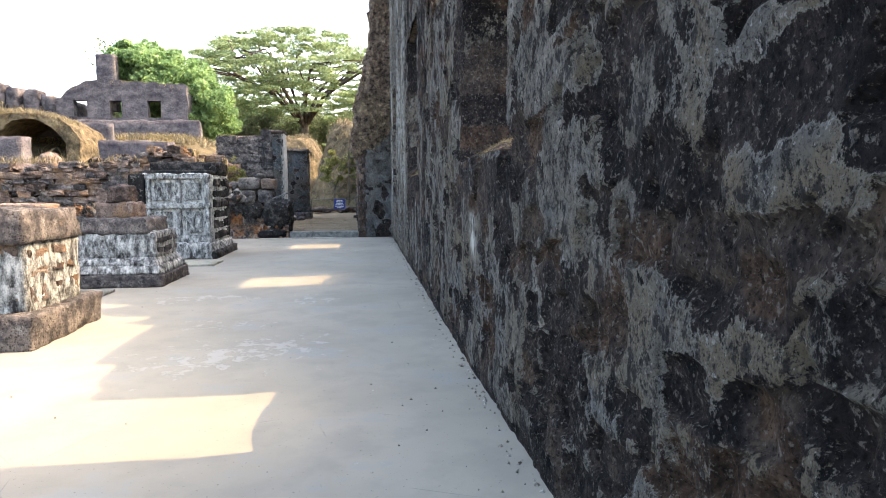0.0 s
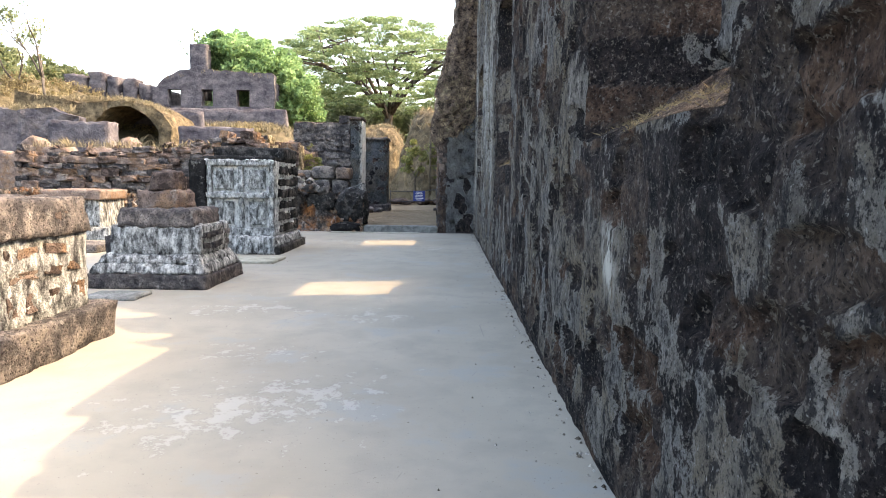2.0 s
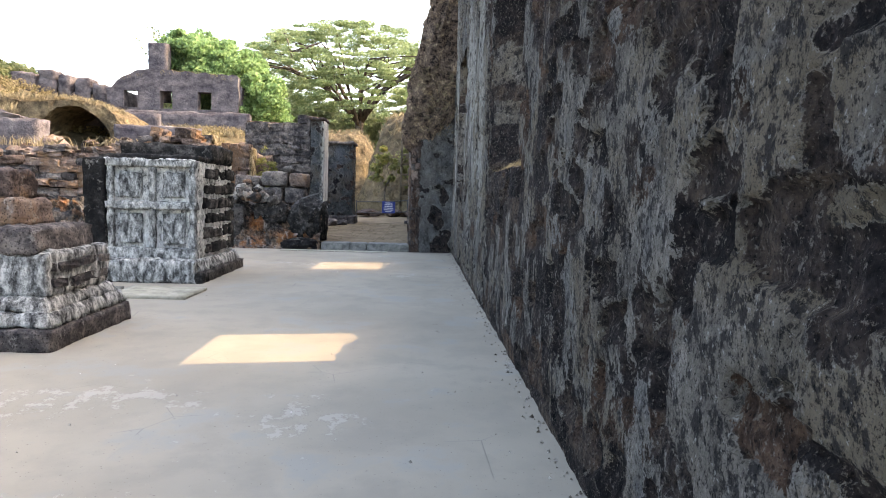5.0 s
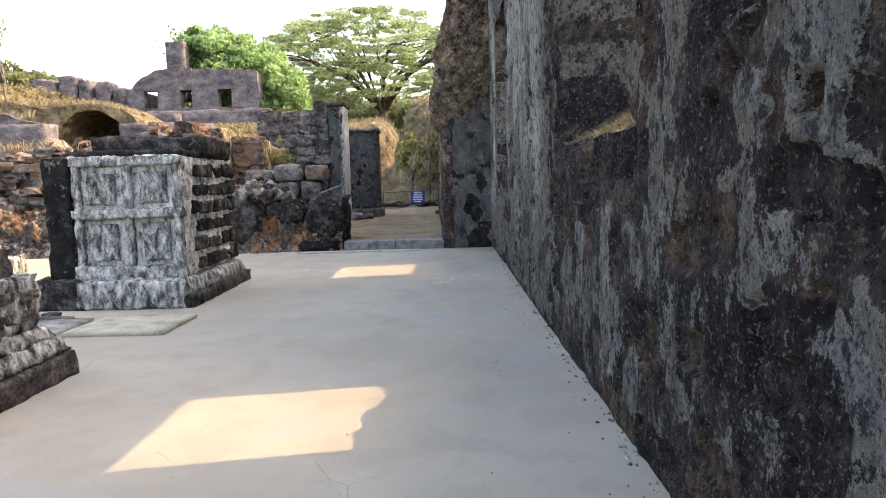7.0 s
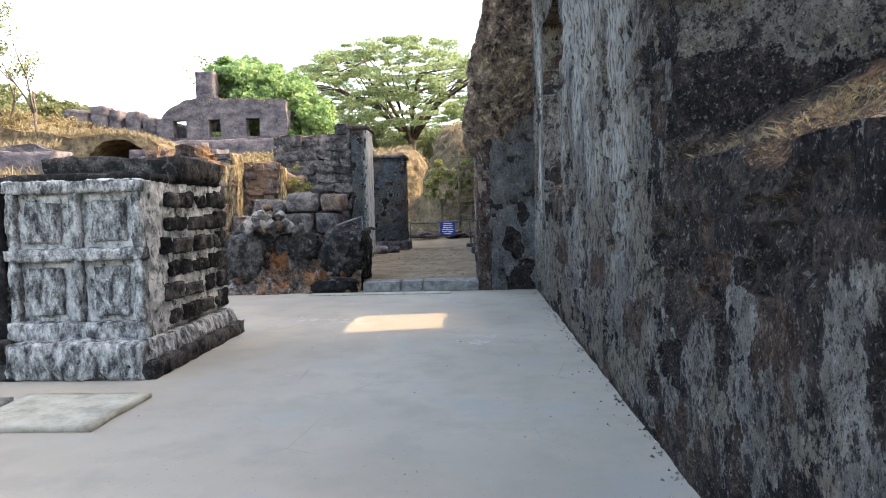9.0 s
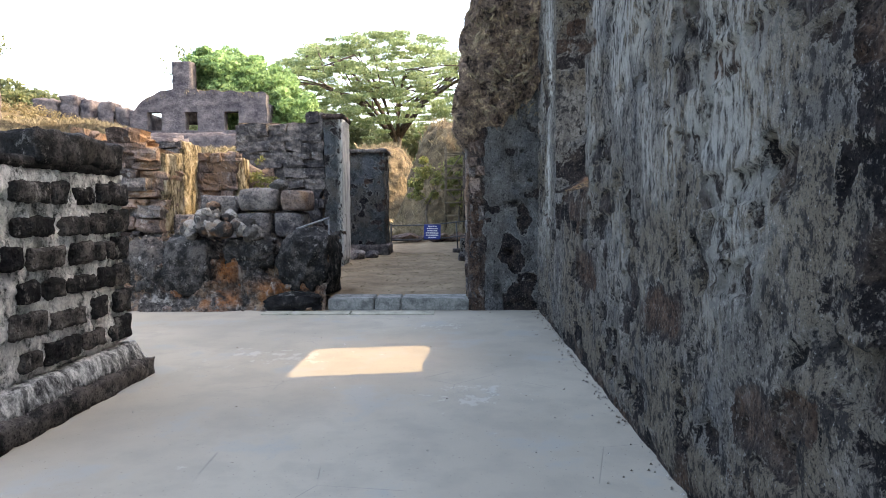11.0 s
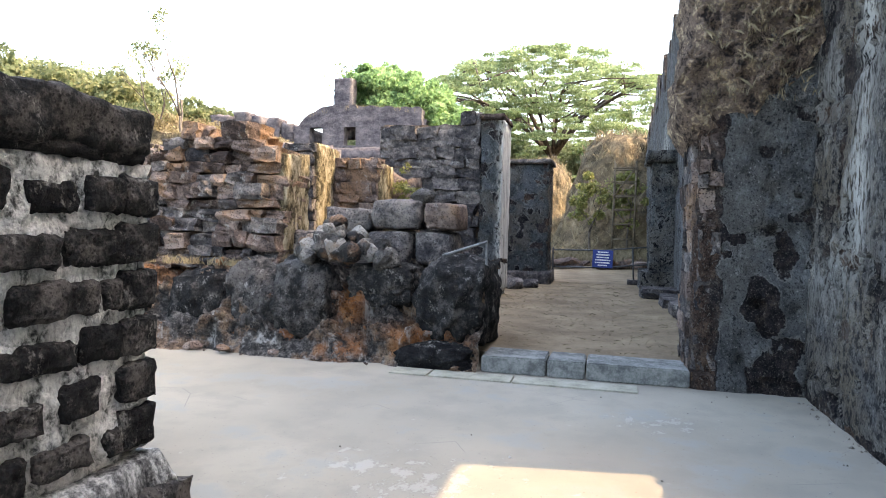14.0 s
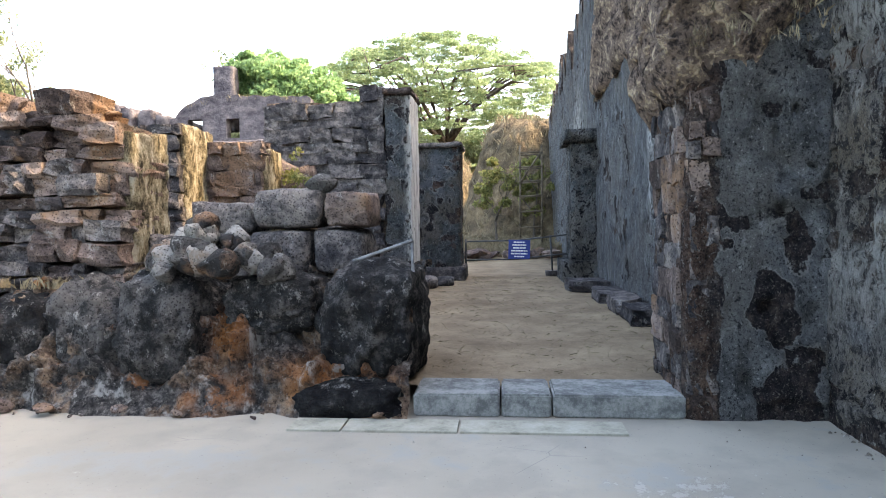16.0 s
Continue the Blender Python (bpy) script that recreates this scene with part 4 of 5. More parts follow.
    for k, (x, y, sx, sy, sz) in enumerate(((0.25, 25.7, 0.4, 0.9, 0.22), (0.22, 26.8, 0.42, 1.0, 0.24), (0.2, 28.1, 0.5, 1.1, 0.2), (0.05, 29.8, 0.8, 0.9, 0.22))):
        ob = stone(None, (x, y, 0.17 + sz / 2 - 0.02), (sx, sy, sz * 1.1), DARK, "step_stone", 1.5)
        tagged(ob, "long dark worn stone block lying along the passage wall", "stone block", "blocks along the passage wall")


build_passage()


def build_step():
    step = empty("threshold_step", "grey granite threshold step of three dressed blocks", "step", at=(-1.3, 21.9, 0))
    for x0, x1 in ((-2.42, -1.70), (-1.69, -1.28), (-1.27, -0.21)):
        bm = bmesh.new()
        bmesh.ops.create_cube(bm, size=1.0, matrix=Matrix.Translation(((x0 + x1) / 2 + 1.3, 0.02 - 0.0, 0.09)) @ Matrix.Diagonal((x1 - x0 - 0.006, 0.56, 0.195, 1)))
        bmesh.ops.bevel(bm, geom=bm.edges[:], offset=0.016, segments=2, affect="EDGES")
        for v in bm.verts:
            v.co += Vector((0, 1, 1)) * (noise.noise(v.co * 5) * 0.006)
        part("step_block", bm, GRANITE, step)
    strip = empty("floor_strip", "row of pale granite slabs set flush before the step", "paving", kind="structure", at=(-2, 21.3, 0))
    for x0, x1 in ((-3.36, -2.93), (-2.92, -2.02), (-2.01, -0.74)):
        bm = bmesh.new()
        bmesh.ops.create_cube(bm, size=1.0, matrix=Matrix.Translation(((x0 + x1) / 2 + 2, 0.05, 0.002)) @ Matrix.Diagonal((x1 - x0 - 0.008, 0.3, 0.03, 1)))
        bmesh.ops.bevel(bm, geom=bm.edges[:], offset=0.004, segments=1, affect="EDGES")
        part("slab", bm, CREAM, strip)
    for x0, x1, y0, y1, tilt in ((-4.12, -3.05, 13.72, 14.62, 0.5), (-5.0, -4.18, 13.7, 14.5, -0.4), (-4.42, -3.78, 9.92, 10.42, 0.6)):
        ob = part("paving_slab", rough_box(x0, x1, y0, y1, -0.02, 0.045, 0.1, 0.012, 3, int(x0 * 9)), CREAM if x0 == -4.12 else GRANITE)
        tagged(ob, "loose flat grey stone slab lying on the floor by a pedestal", "stone slab", "loose slabs by the pedestals")


build_step()


# ---- pedestals and altar block ----
def plaster_masks(me, seed, level=0.0):
    co = np.empty(len(me.vertices) * 3)
    me.vertices.foreach_get("co", co)
    co = co.reshape(-1, 3)
    rel, pl, tn = wall_skin(co[:, 0] + co[:, 1], co[:, 2], seed)
    set_masks(me, plaster=np.clip(pl + level, 0, 1), tone=tn, pale=tn * 0)
    return me


def build_pedestals():
    # square pedestal with chamfered cap
    p = empty("column_pedestal", "low stone column pedestal with white lime streaks and chamfered cap", "pedestal", group="column pedestals")
    part("base", rough_box(-4.7, -3.14, 6.55, 8.25, -0.02, 0.33, 0.045, 0.03, 5.4, 1), DARK, p)
    part("shaft", rough_box(-4.6, -3.27, 6.78, 8.0, 0.3, 1.02, 0.045, 0.03, 6.3, 2), GREYCOAT, p)
    part("cap", rough_box(-4.65, -3.22, 6.7, 8.05, 1.0, 1.33, 0.045, 0.035, 5.4, 3, taper=0.08), DARK, p)
    courses(p, 6.8, 7.98, 0.36, lambda u: 1.28, -3.345, "y", LATERITE, 0.24, (0.3, 0.5), 0.14, 0.11, 0.01)
    courses(p, -4.6, -3.3, 0.36, lambda u: 1.05, 6.885, "x", LATERITE, 0.24, (0.35, 0.5), 0.16, 0.12, 0.012)
    # stepped pedestal with a loose block on it
    q = empty("column_pedestal", "stepped stone column pedestal with moulded white base", "pedestal", group="column pedestals")
    part("base", rough_box(-4.85, -3.2, 10.78, 12.45, -0.02, 0.2, 0.045, 0.03, 5.4, 4), DARK, q)
    part("moulding", rough_box(-4.82, -3.22, 10.82, 12.4, 0.2, 0.34, 0.045, 0.03, 9.0, 5, taper=0.06), GREYCOAT, q)
    part("moulding", rough_box(-4.76, -3.28, 10.89, 12.33, 0.32, 0.46, 0.045, 0.035, 9.0, 15, taper=0.09), GREYCOAT, q)
    part("shaft", rough_box(-4.6, -3.34, 11.0, 12.22, 0.44, 0.86, 0.045, 0.035, 7.2, 6), GREYCOAT, q)
    part("cap", rough_box(-4.5, -3.42, 10.98, 12.1, 0.83, 1.08, 0.045, 0.04, 5.4, 7, taper=0.06), DARK, q)
    part("block", rough_box(-4.3, -3.72, 11.2, 11.85, 1.06, 1.33, 0.045, 0.045, 5.4, 8), LATERITE, q)
    part("block", rough_box(-4.16, -3.78, 11.25, 11.75, 1.31, 1.6, 0.045, 0.045, 5.4, 9, taper=0.12), LATERITE, q)
    part("side_block", rough_box(-4.98, -4.5, 11.6, 12.4, 0.18, 0.66, 0.045, 0.04, 5.4, 16), DARK, q)
    courses(q, 11.05, 12.18, 0.48, lambda u: 0.84, -3.39, "y", DARK, 0.2, (0.3, 0.45), 0.14, 0.09, 0.01)
    # pedestal of the farther row
    r = empty("column_pedestal", "sunlit lime-coated column pedestal with flat stone cap", "pedestal", group="column pedestals")
    part("base", rough_box(-9.9, -8.0, 17.7, 19.4, -0.02, 0.3, 0.06, 0.03, 5.4, 21, taper=0.05), GREYCOAT, r)
    part("shaft", rough_box(-9.7, -8.35, 17.95, 19.2, 0.28, 0.98, 0.06, 0.03, 6.3, 22, taper=0.04), GREYCOAT, r)
    part("cap", rough_box(-9.78, -8.3, 17.88, 19.25, 0.96, 1.2, 0.06, 0.03, 5.4, 23), LATERITE, r)
    tagged(part("floor_slab", rough_box(-7.9, -6.9, 15.0, 16.0, -0.02, 0.15, 0.06, 0.03, 4, 24), DARK), "flat dark stone slab lying on the sunlit ground", "stone slab")
    # the altar-like block
    a = empty("masonry_block", "large black masonry block with grey mortar bands and panelled plaster front", "masonry block")
    part("base", rough_box(-5.3, -3.3, 15.2, 17.66, -0.02, 0.17, 0.045, 0.03, 5, 11), BLACK, a)
    part("base_coat", rough_box(-4.75, -3.4, 15.17, 15.5, -0.01, 0.36, 0.045, 0.04, 6, 17), GREYCOAT, a)
    part("base_moulding", rough_box(-5.25, -3.36, 15.26, 17.6, 0.15, 0.34, 0.04, 0.03, 6, 12, taper=0.06), GREYCOAT, a)
    part("core", rough_box(-5.14, -3.50, 15.5, 17.5, 0.33, 1.9, 0.035, 0.042, 8, 13), LIGHTMORTAR, a)
    part("top_slab", rough_box(-5.05, -3.49, 15.62, 17.44, 1.88, 1.98, 0.05, 0.03, 5, 14), BLACK, a)
    part("top_block", rough_box(-5.0, -3.46, 16.25, 17.52, 1.94, 2.19, 0.05, 0.05, 3, 15), BLACK, a)
    part("corner_shaft", rough_box(-5.2, -4.86, 15.42, 15.9, 0.3, 1.9, 0.05, 0.03, 5, 16), BLACK, a)
    part("shaft_foot", rough_box(-5.42, -4.78, 15.2, 15.85, -0.02, 0.36, 0.05, 0.04, 4, 18, taper=0.1), BLACK, a)
    for k in range(16):
        w = RNG.uniform(0.15, 0.4)
        tagged(stone(None, (RNG.uniform(-5.6, -4.6), RNG.uniform(13.5, 15.0), 0.012), (w, w * RNG.uniform(0.6, 1), 0.07), DARK, "flat_stone", 3), "flat dark stone bedded in the floor beside the masonry block", "stone", "flat stones by the masonry block")
    # panel mouldings on the front
    def bar(x0, x1, z0, z1, y0=15.41, nm="moulding"):
        part(nm, rough_box(x0, x1, y0, 15.53, z0, z1, 0.035, 0.022, 9, int(x0 * 31 + z0 * 17)), GREYCOAT, a)
    bar(-4.86, -3.46, 1.78, 1.9), bar(-4.86, -3.46, 1.12, 1.24, 15.39), bar(-4.86, -3.46, 0.34, 0.52, 15.38)
    for x in (-4.84, -4.2, -3.58):
        bar(x, x + 0.1, 0.5, 1.8, 15.42)
    for x in (-4.72, -4.05):
        bar(x + 0.05, x + 0.4, 1.30, 1.70, 15.455, "panel"), bar(x + 0.05, x + 0.4, 0.58, 1.06, 15.455, "panel")
    # dark courses between the broad mortar bands of the side, each stone rough and proud of the mortar
    z, n = 0.40, 0
    for row in range(6):
        y = 15.8 + RNG.uniform(0, 0.2)
        while y < 17.2:
            w = min(RNG.uniform(0.2, 0.5), 17.28 - y)
            if w > 0.1:
                h, dz = RNG.uniform(0.135, 0.185), RNG.uniform(-0.012, 0.012)
                part("stone", rough_box(-3.62, -3.452 + RNG.uniform(-0.012, 0.012), y, y + w, z + dz, z + dz + h, 0.026, 0.02, 11, 400 + n, smooth=False, worn=0.5), BLACK, a)
                n += 1
            y += w + RNG.choice((0.025, 0.05, 0.1))
        part("stone", rough_box(-3.84, -3.45, 17.27, 17.53, z - 0.005, z + 0.2, 0.03, 0.02, 10, 450 + row, smooth=False, worn=0.5), BLACK, a)
        z += 0.245


build_pedestals()


# ---- the ruined end of the court ----
def build_bank():
    """A low bank of earth and big black stones along the end of the court."""
    nx, nt = 420, 70
    X, T = np.meshgrid(np.linspace(-13.5, -2.45, nx), np.linspace(0, 1, nt), indexing="ij")
    t = T.ravel()
    yy = np.interp(T, [0, 0.12, 0.5, 0.62, 1], [21.52, 21.78, 22.08, 22.2, 23.6])
    zz = np.interp(T, [0, 0.12, 0.5, 0.62, 1], [-0.04, 0.22, 0.92, 1.05, 1.15])
    p = np.stack([X, yy, zz], -1).reshape(-1, 3)
    n1, n2, n3 = fbm(p, 0.9, 4, 61) - 0.5, np.abs(fbm(p + 9, 2.6, 4, 62) - 0.5) - 0.1, fbm(p, 9, 4, 63) - 0.5
    on = sstep(0.0, 0.2, t)
    p[:, 1] += (fbm(p * np.array([1, 0, 0]), 2.2, 4, 64) - 0.5) * 0.3 * (1 - on)
    n4 = np.abs(fbm(p + 4, 5.5, 4, 66) - 0.5) - 0.1
    p[:, 1] -= (n1 * 0.75 + n2 * 1.0 + n3 * 0.2 + n4 * 0.5) * on
    p[:, 2] += (n1 * 0.4 + n2 * 0.5 + n3 * 0.16 + n4 * 0.2) * on
    me = mesh_of("bank", p, grid_faces(nx, nt, flip=True), True)
    earth = sstep(0.48, 0.62, fbm(p, 3.0, 4, 67))
    foot = np.exp(-((p[:, 2] - 0.16) / 0.16) ** 2) * sstep(-5.6, -4.6, p[:, 0]) * earth + 0.6 * sstep(0.62, 0.85, p[:, 2]) * sstep(-5.2, -5.8, p[:, 0]) * earth
    set_masks(me, rust=0.7 * foot + np.exp(-((p[:, 0] + 4.12) / 0.2) ** 4 - ((p[:, 2] - 0.64) / 0.2) ** 4) + 0.8 * np.exp(-((p[:, 0] + 3.1) / 0.45) ** 2 - ((p[:, 2] - 0.35) / 0.1) ** 2))
    tagged(part("rubble_bank", me, BANK), "low bank of black stone and orange earth along the court", "bank", kind="structure")
    rows = ((-2.86, 22.5, 0.66, 0.95, 1.5, 1.2, 64), (-2.95, 21.78, 0.1, 0.95, 0.45, 0.36, 66), (-4.75, 22.2, 0.68, 0.85, 0.8, 1.05, 65), (-5.45, 22.25, 0.6, 0.8, 0.8, 1.05, 67),
            (-3.75, 22.4, 0.86, 0.9, 0.8, 0.6, 68), (-6.3, 22.3, 0.55, 0.9, 0.8, 0.9, 69), (-7.6, 22.3, 0.5, 1.0, 0.8, 0.9, 70), (-9.2, 22.3, 0.45, 1.1, 0.8, 0.8, 73))
    for x, y, z, sx, sy, sz, sd in rows:
        tagged(part("boulder", boulder(x, y - 0.06, z, sx * 1.12, sy * 1.1, sz * 1.05, sd, 0.2, 5), BLACK), "black weathered boulder bedded in the orange earth bank", "boulder", "boulders of the bank")
    # clods and small stones at its foot
    for k in range(40):
        s_ = 0.03 + 0.12 * RNG.random() ** 2.5
        x = RNG.uniform(-7.5, -2.5)
        tagged(stone(None, (x, 21.78 - 0.4 * RNG.random() ** 1.5, 0.03 + s_ * 0.25), (s_ * 1.3, s_, s_ * 0.7), RNG.choice(("clod", "black", "clod")), "loose_stone", 40), "small brown stone at the foot of the bank", "stone", "small stones below the bank")


build_bank()


def build_rubble_walls():
    w = empty("rubble_wall", "thick brown laterite wall of uneven courses, broken at the top", "wall", kind="structure")
    tp = lambda u: float(np.interp(u, [-14, -10, -7.5, -6.8, -6.0, -5.5], [2.3, 2.35, 2.55, 2.85, 2.8, 2.6])) + 0.12 * math.sin(7 * u)
    part("core", rough_box(-13.5, -5.5, 22.95, 23.42, -0.02, 2.3, 0.2, 0.06, 2, 71, lambda x, y: tp(x) - 0.15), MORTAR, w)
    courses(w, -7.6, -5.4, 0.95, tp, 22.72, "x", LATERITE, 0.18, (0.14, 0.46), 0.6, 0.012, 0.10, 300, 0.16, (LATERITE, DARK, LATERITE))
    courses(w, -13.4, -7.6, 0.0, tp, 22.75, "x", LATERITE, 0.19, (0.22, 0.55), 0.6, 0.012, 0.10, 300, 0.12, (LATERITE, DARK, LATERITE))
    part("end_face", rough_box(-5.55, -5.38, 22.66, 23.4, 1.0, 2.58, 0.05, 0.05, 4, 72), PALECOAT, w, "pale plastered end face with the sun's yellow in its colour")
    # loose stones on its head
    for k in range(40):
        u = RNG.uniform(-13, -5.6)
        s = RNG.uniform(0.12, 0.3)
        stone(w, (u, RNG.uniform(22.75, 23.3), tp(u) + s * 0.1), (s * 1.3, s, s * 0.6), "clod", turn=30)
    b = empty("block_wall", "short wall of large squared dark laterite blocks", "wall", kind="structure")
    for x0, x1, z0, z1 in ((-4.22, -3.48, 1.55, 1.97), (-3.46, -2.98, 1.56, 1.93), (-4.25, -3.62, 1.08, 1.55), (-3.6, -3.03, 1.08, 1.55)):
        part("stone", boulder((x0 + x1) / 2, 23.1, (z0 + z1) / 2, (x1 - x0) * 1.12, 0.8, (z1 - z0) * 1.12, int(x0 * -13), 0.13, 4, 0.25), LATERITE if x1 > -3.0 else DARK, b)
    part("stone", rough_box(-4.9, -4.22, 22.9, 23.5, 1.5, 1.82, 0.08, 0.06, 3, 80), DARK, b)
    part("stone", rough_box(-5.4, -4.2, 22.9, 23.7, 1.0, 1.5, 0.08, 0.06, 3, 81), DARK, b)
    tagged(stone(None, (-3.52, 22.95, 2.02), (0.34, 0.26, 0.2), "heap", "loose_stone", 10), "pale loose stone lying on the block wall", "stone")
    # the heap of pale broken stones
    heap = empty("rubble_heap", "heap of pale broken stones on the bank", "rubble", at=(-4.4, 22.1, 1.1))
    for k in range(46):
        a, r = RNG.uniform(0, math.tau), RNG.random() ** 0.6
        x, y = r * 0.68 * math.cos(a), r * 0.35 * math.sin(a)
        s = RNG.uniform(0.14, 0.31)
        stone(heap, (x + 0.05, y, 0.08 + 0.5 * (1 - r) * RNG.uniform(0.7, 1.1)), (s * 1.25, s * 1.1, s * 0.95), "heap", turn=60)
    # piers behind the opening
    for nm, x0, x1, y0, y1, z1, mat in (("pier", -6.95, -6.32, 25.6, 26.6, 3.12, DARK), ("pier", -6.32, -5.4, 26.4, 27.2, 2.85, LATERITE)):
        pier = empty(nm, "standing remnant of coursed stone wall behind the court", "pier", kind="structure")
        part("core", rough_box(x0 + 0.05, x1 - 0.05, y0 + 0.05, y1, 0, z1 - 0.05, 0.12, 0.04, 3, int(x0 * 7)), MORTAR, pier)
        courses(pier, x0, x1, 1.0, lambda u: z1, y0 + 0.08, "x", mat, 0.2, (0.25, 0.4), 0.3)
        # added plate that paints the pier's sunlit +x side
        part("side_face", rough_box(x1 - 0.1, x1 + 0.03, y0 + 0.02, y1, 0.8, z1 - 0.04, 0.06, 0.05, 4, 73), PALECOAT, pier)
    low = empty("terrace_wall", "low dark terrace wall further back", "wall", kind="structure")
    part("core", rough_box(-11.3, -8.4, 30, 31, 0, 3.7, 0.2, 0.08, 2, 85), FARSTONE, low)
    low = empty("terrace_wall", "low dark terrace wall further back", "wall", kind="structure")
    part("core", rough_box(-19.2, -16.3, 34, 35.2, 0, 4.2, 0.2, 0.08, 2, 86), FARSTONE, low)
    mid = empty("rubble_wall", "long low broken wall of brown stones further back", "wall", kind="structure")
    part("core", rough_box(-20, -5.0, 27.5, 28.4, -0.05, 2.7, 0.25, 0.12, 1.5, 87, lambda x, y: 2.6 + 0.3 * math.sin(1.9 * x) + 0.2 * math.sin(5 * x)), LATERITE, mid)
    # tall slab with dressed jamb
    s = empty("gate_wall", "tall remnant of coursed stone wall with plastered jamb", "wall", kind="structure")
    tp2 = lambda u: 3.88 + 0.12 * math.sin(9 * u) + (0.1 if u > -4.2 else -0.05)
    part("core", rough_box(-5.95, -3.4, 28.1, 29.2, 0.0, 3.8, 0.15, 0.04, 2, 91), MORTAR, s)
    courses(s, -5.95, -3.75, 0.4, tp2, 28.1, "x", DARK, 0.24, (0.3, 0.6), 0.3, 0.015, 0.04)
    me = plaster_masks(rough_box(-3.75, -3.3, 27.95, 29.1, 0.1, 3.92, 0.07, 0.04, 3, 92), 92, 0.2)
    co = np.array([v.co[:] for v in me.vertices])
    me.attributes["pale"].data.foreach_set("value", (0.9 * sstep(-3.4, -3.33, co[:, 0])).astype(np.float32))
    # whitish strip over the jamb's +x side
    part("jamb_edge", rough_box(-3.335, -3.275, 27.98, 29.1, 0.3, 3.88, 0.06, 0.02, 4, 97), WHITISH, s, "whitish edge strip of the jamb")
    part("jamb", me, DARKCOAT, s, "grey plastered jamb with white streaks")
    part("stone", rough_box(-3.8, -3.24, 27.88, 29.2, 3.86, 4.0, 0.1, 0.05, 3, 93), LATERITE, s)
    g = empty("gate_pier", "dark plastered gate pier with black foot", "pier", kind="structure")
    part("shaft", plaster_masks(rough_box(-4.4, -2.68, 32.2, 33.4, 0.3, 3.4, 0.08, 0.05, 2, 94), 94, 0.15), DARKCOAT, g)
    part("base", rough_box(-4.5, -2.58, 32.1, 33.5, 0.1, 0.5, 0.1, 0.06, 2.5, 95), DARK, g)
    part("cap", rough_box(-4.46, -2.62, 32.14, 33.46, 3.36, 3.5, 0.1, 0.04, 2.5, 96), DARK, g)
    for x, y, sz in ((-3.3, 30.4, 0.5), (-2.95, 30.9, 0.42), (-3.6, 30.9, 0.6)):
        tagged(stone(None, (x, y, 0.16 + sz * 0.25), (sz * 1.2, sz, sz * 0.6), "black", "loose_stone", 8), "black stone lying at the foot of the gate wall", "stone")


build_rubble_walls()


def build_barrier():
    b = empty("rope_barrier", "thin dark steel barrier across the passage", "barrier", at=(-1.4, 33.3, 0.17))
    o = Vector((-1.4, 33.3, 0.17))
    def pipe(nm, pts, r, mat=STEEL, parent=b, origin=o):
        return part(nm, tubes(nm, [([Vector(p) - origin for p in pts], [r] * len(pts))], 8), mat, parent)
    pipe("post", [(-2.62, 33.3, 0.17), (-2.62, 33.3, 1.12)], 0.025)
    post = pipe("post", [(-0.4, 33.3, 0.17), (-0.46, 33.3, 1.2)], 0.025)
    pipe("rail", [(-2.62, 33.3, 1.06), (-1.3, 33.28, 1.08), (0.05, 33.3, 1.22)], 0.02)
    pipe("rail", [(-2.62, 33.3, 0.58), (-1.3, 33.28, 0.6), (0.05, 33.3, 0.74)], 0.02)
    part("foot", rough_box(-0.58 + 1.4, -0.2 + 1.4, -0.15, 0.15, -0.01, 0.13, 0.06, 0.01, 5, 3), DARK, post)
    s = empty("notice_board", "small blue enamel notice with white lettering hung on the barrier", "sign", at=(-1.25, 33.2, 0.85))
    bm = bmesh.new()
    bmesh.ops.create_cube(bm, size=1.0, matrix=Matrix.Diagonal((0.55, 0.02, 0.49, 1)))
    bmesh.ops.bevel(bm, geom=bm.edges[:], offset=0.006, segments=1, affect="EDGES")
    board = part("board", bm, SIGN_BLUE, s)
    for k, w in enumerate((0.30, 0.36, 0.34, 0.42, 0.42, 0.26)):
        x, rng = -w / 2, random.Random(k)
        while x < w / 2:
            lw = min(rng.uniform(0.04, 0.09), w / 2 - x)
            bm = bmesh.new()
            bmesh.ops.create_cube(bm, size=1.0, matrix=Matrix.Translation((x + lw / 2, -0.013, 0.185 - 0.073 * k)) @ Matrix.Diagonal((max(lw - 0.012, 0.01), 0.006, 0.034, 1)))
            part("letter_bar", bm, SIGN_WHITE, board)
            x += lw
    s.rotation_euler = (0, radians(1.5), 0)
    h = empty("hand_rail", "bent galvanised pipe hand rail beside the step", "railing", at=(-2.6, 21.95, 1.1))
    ho = Vector((-2.6, 21.95, 1.1))
    pipe("rail", [(-2.98, 21.98, 1.27), (-2.5, 21.95, 1.43), (-2.44, 21.95, 1.45)], 0.016, PIPE, h, ho)
    pipe("post", [(-2.45, 21.96, 1.44), (-2.45, 22.0, 0.9)], 0.014, PIPE, h, ho)
    t = empty("scaffold_ladder", "narrow bamboo scaffold ladder tower against the mound", "scaffold", at=(-0.6, 42.0, 0.4))
    to = Vector((-0.6, 42.0, 0.4))
    for x, y in ((-1.0, 41.8), (-0.17, 41.8), (-0.97, 42.7), (-0.13, 42.7)):
        pipe("pole", [(x, y, 0.35), (x + 0.02, y, 4.45)], 0.036, BAMBOO, t, to)
    for z in (1.3, 1.9, 2.5, 3.05, 3.6, 4.15):
        pipe("rung", [(-1.05, 41.78, z), (-0.12, 41.78, z + 0.03)], 0.028, BAMBOO, t, to)
        pipe("rung", [(-1.0, 42.7, z), (-0.07, 42.7, z + 0.02)], 0.028, BAMBOO, t, to)
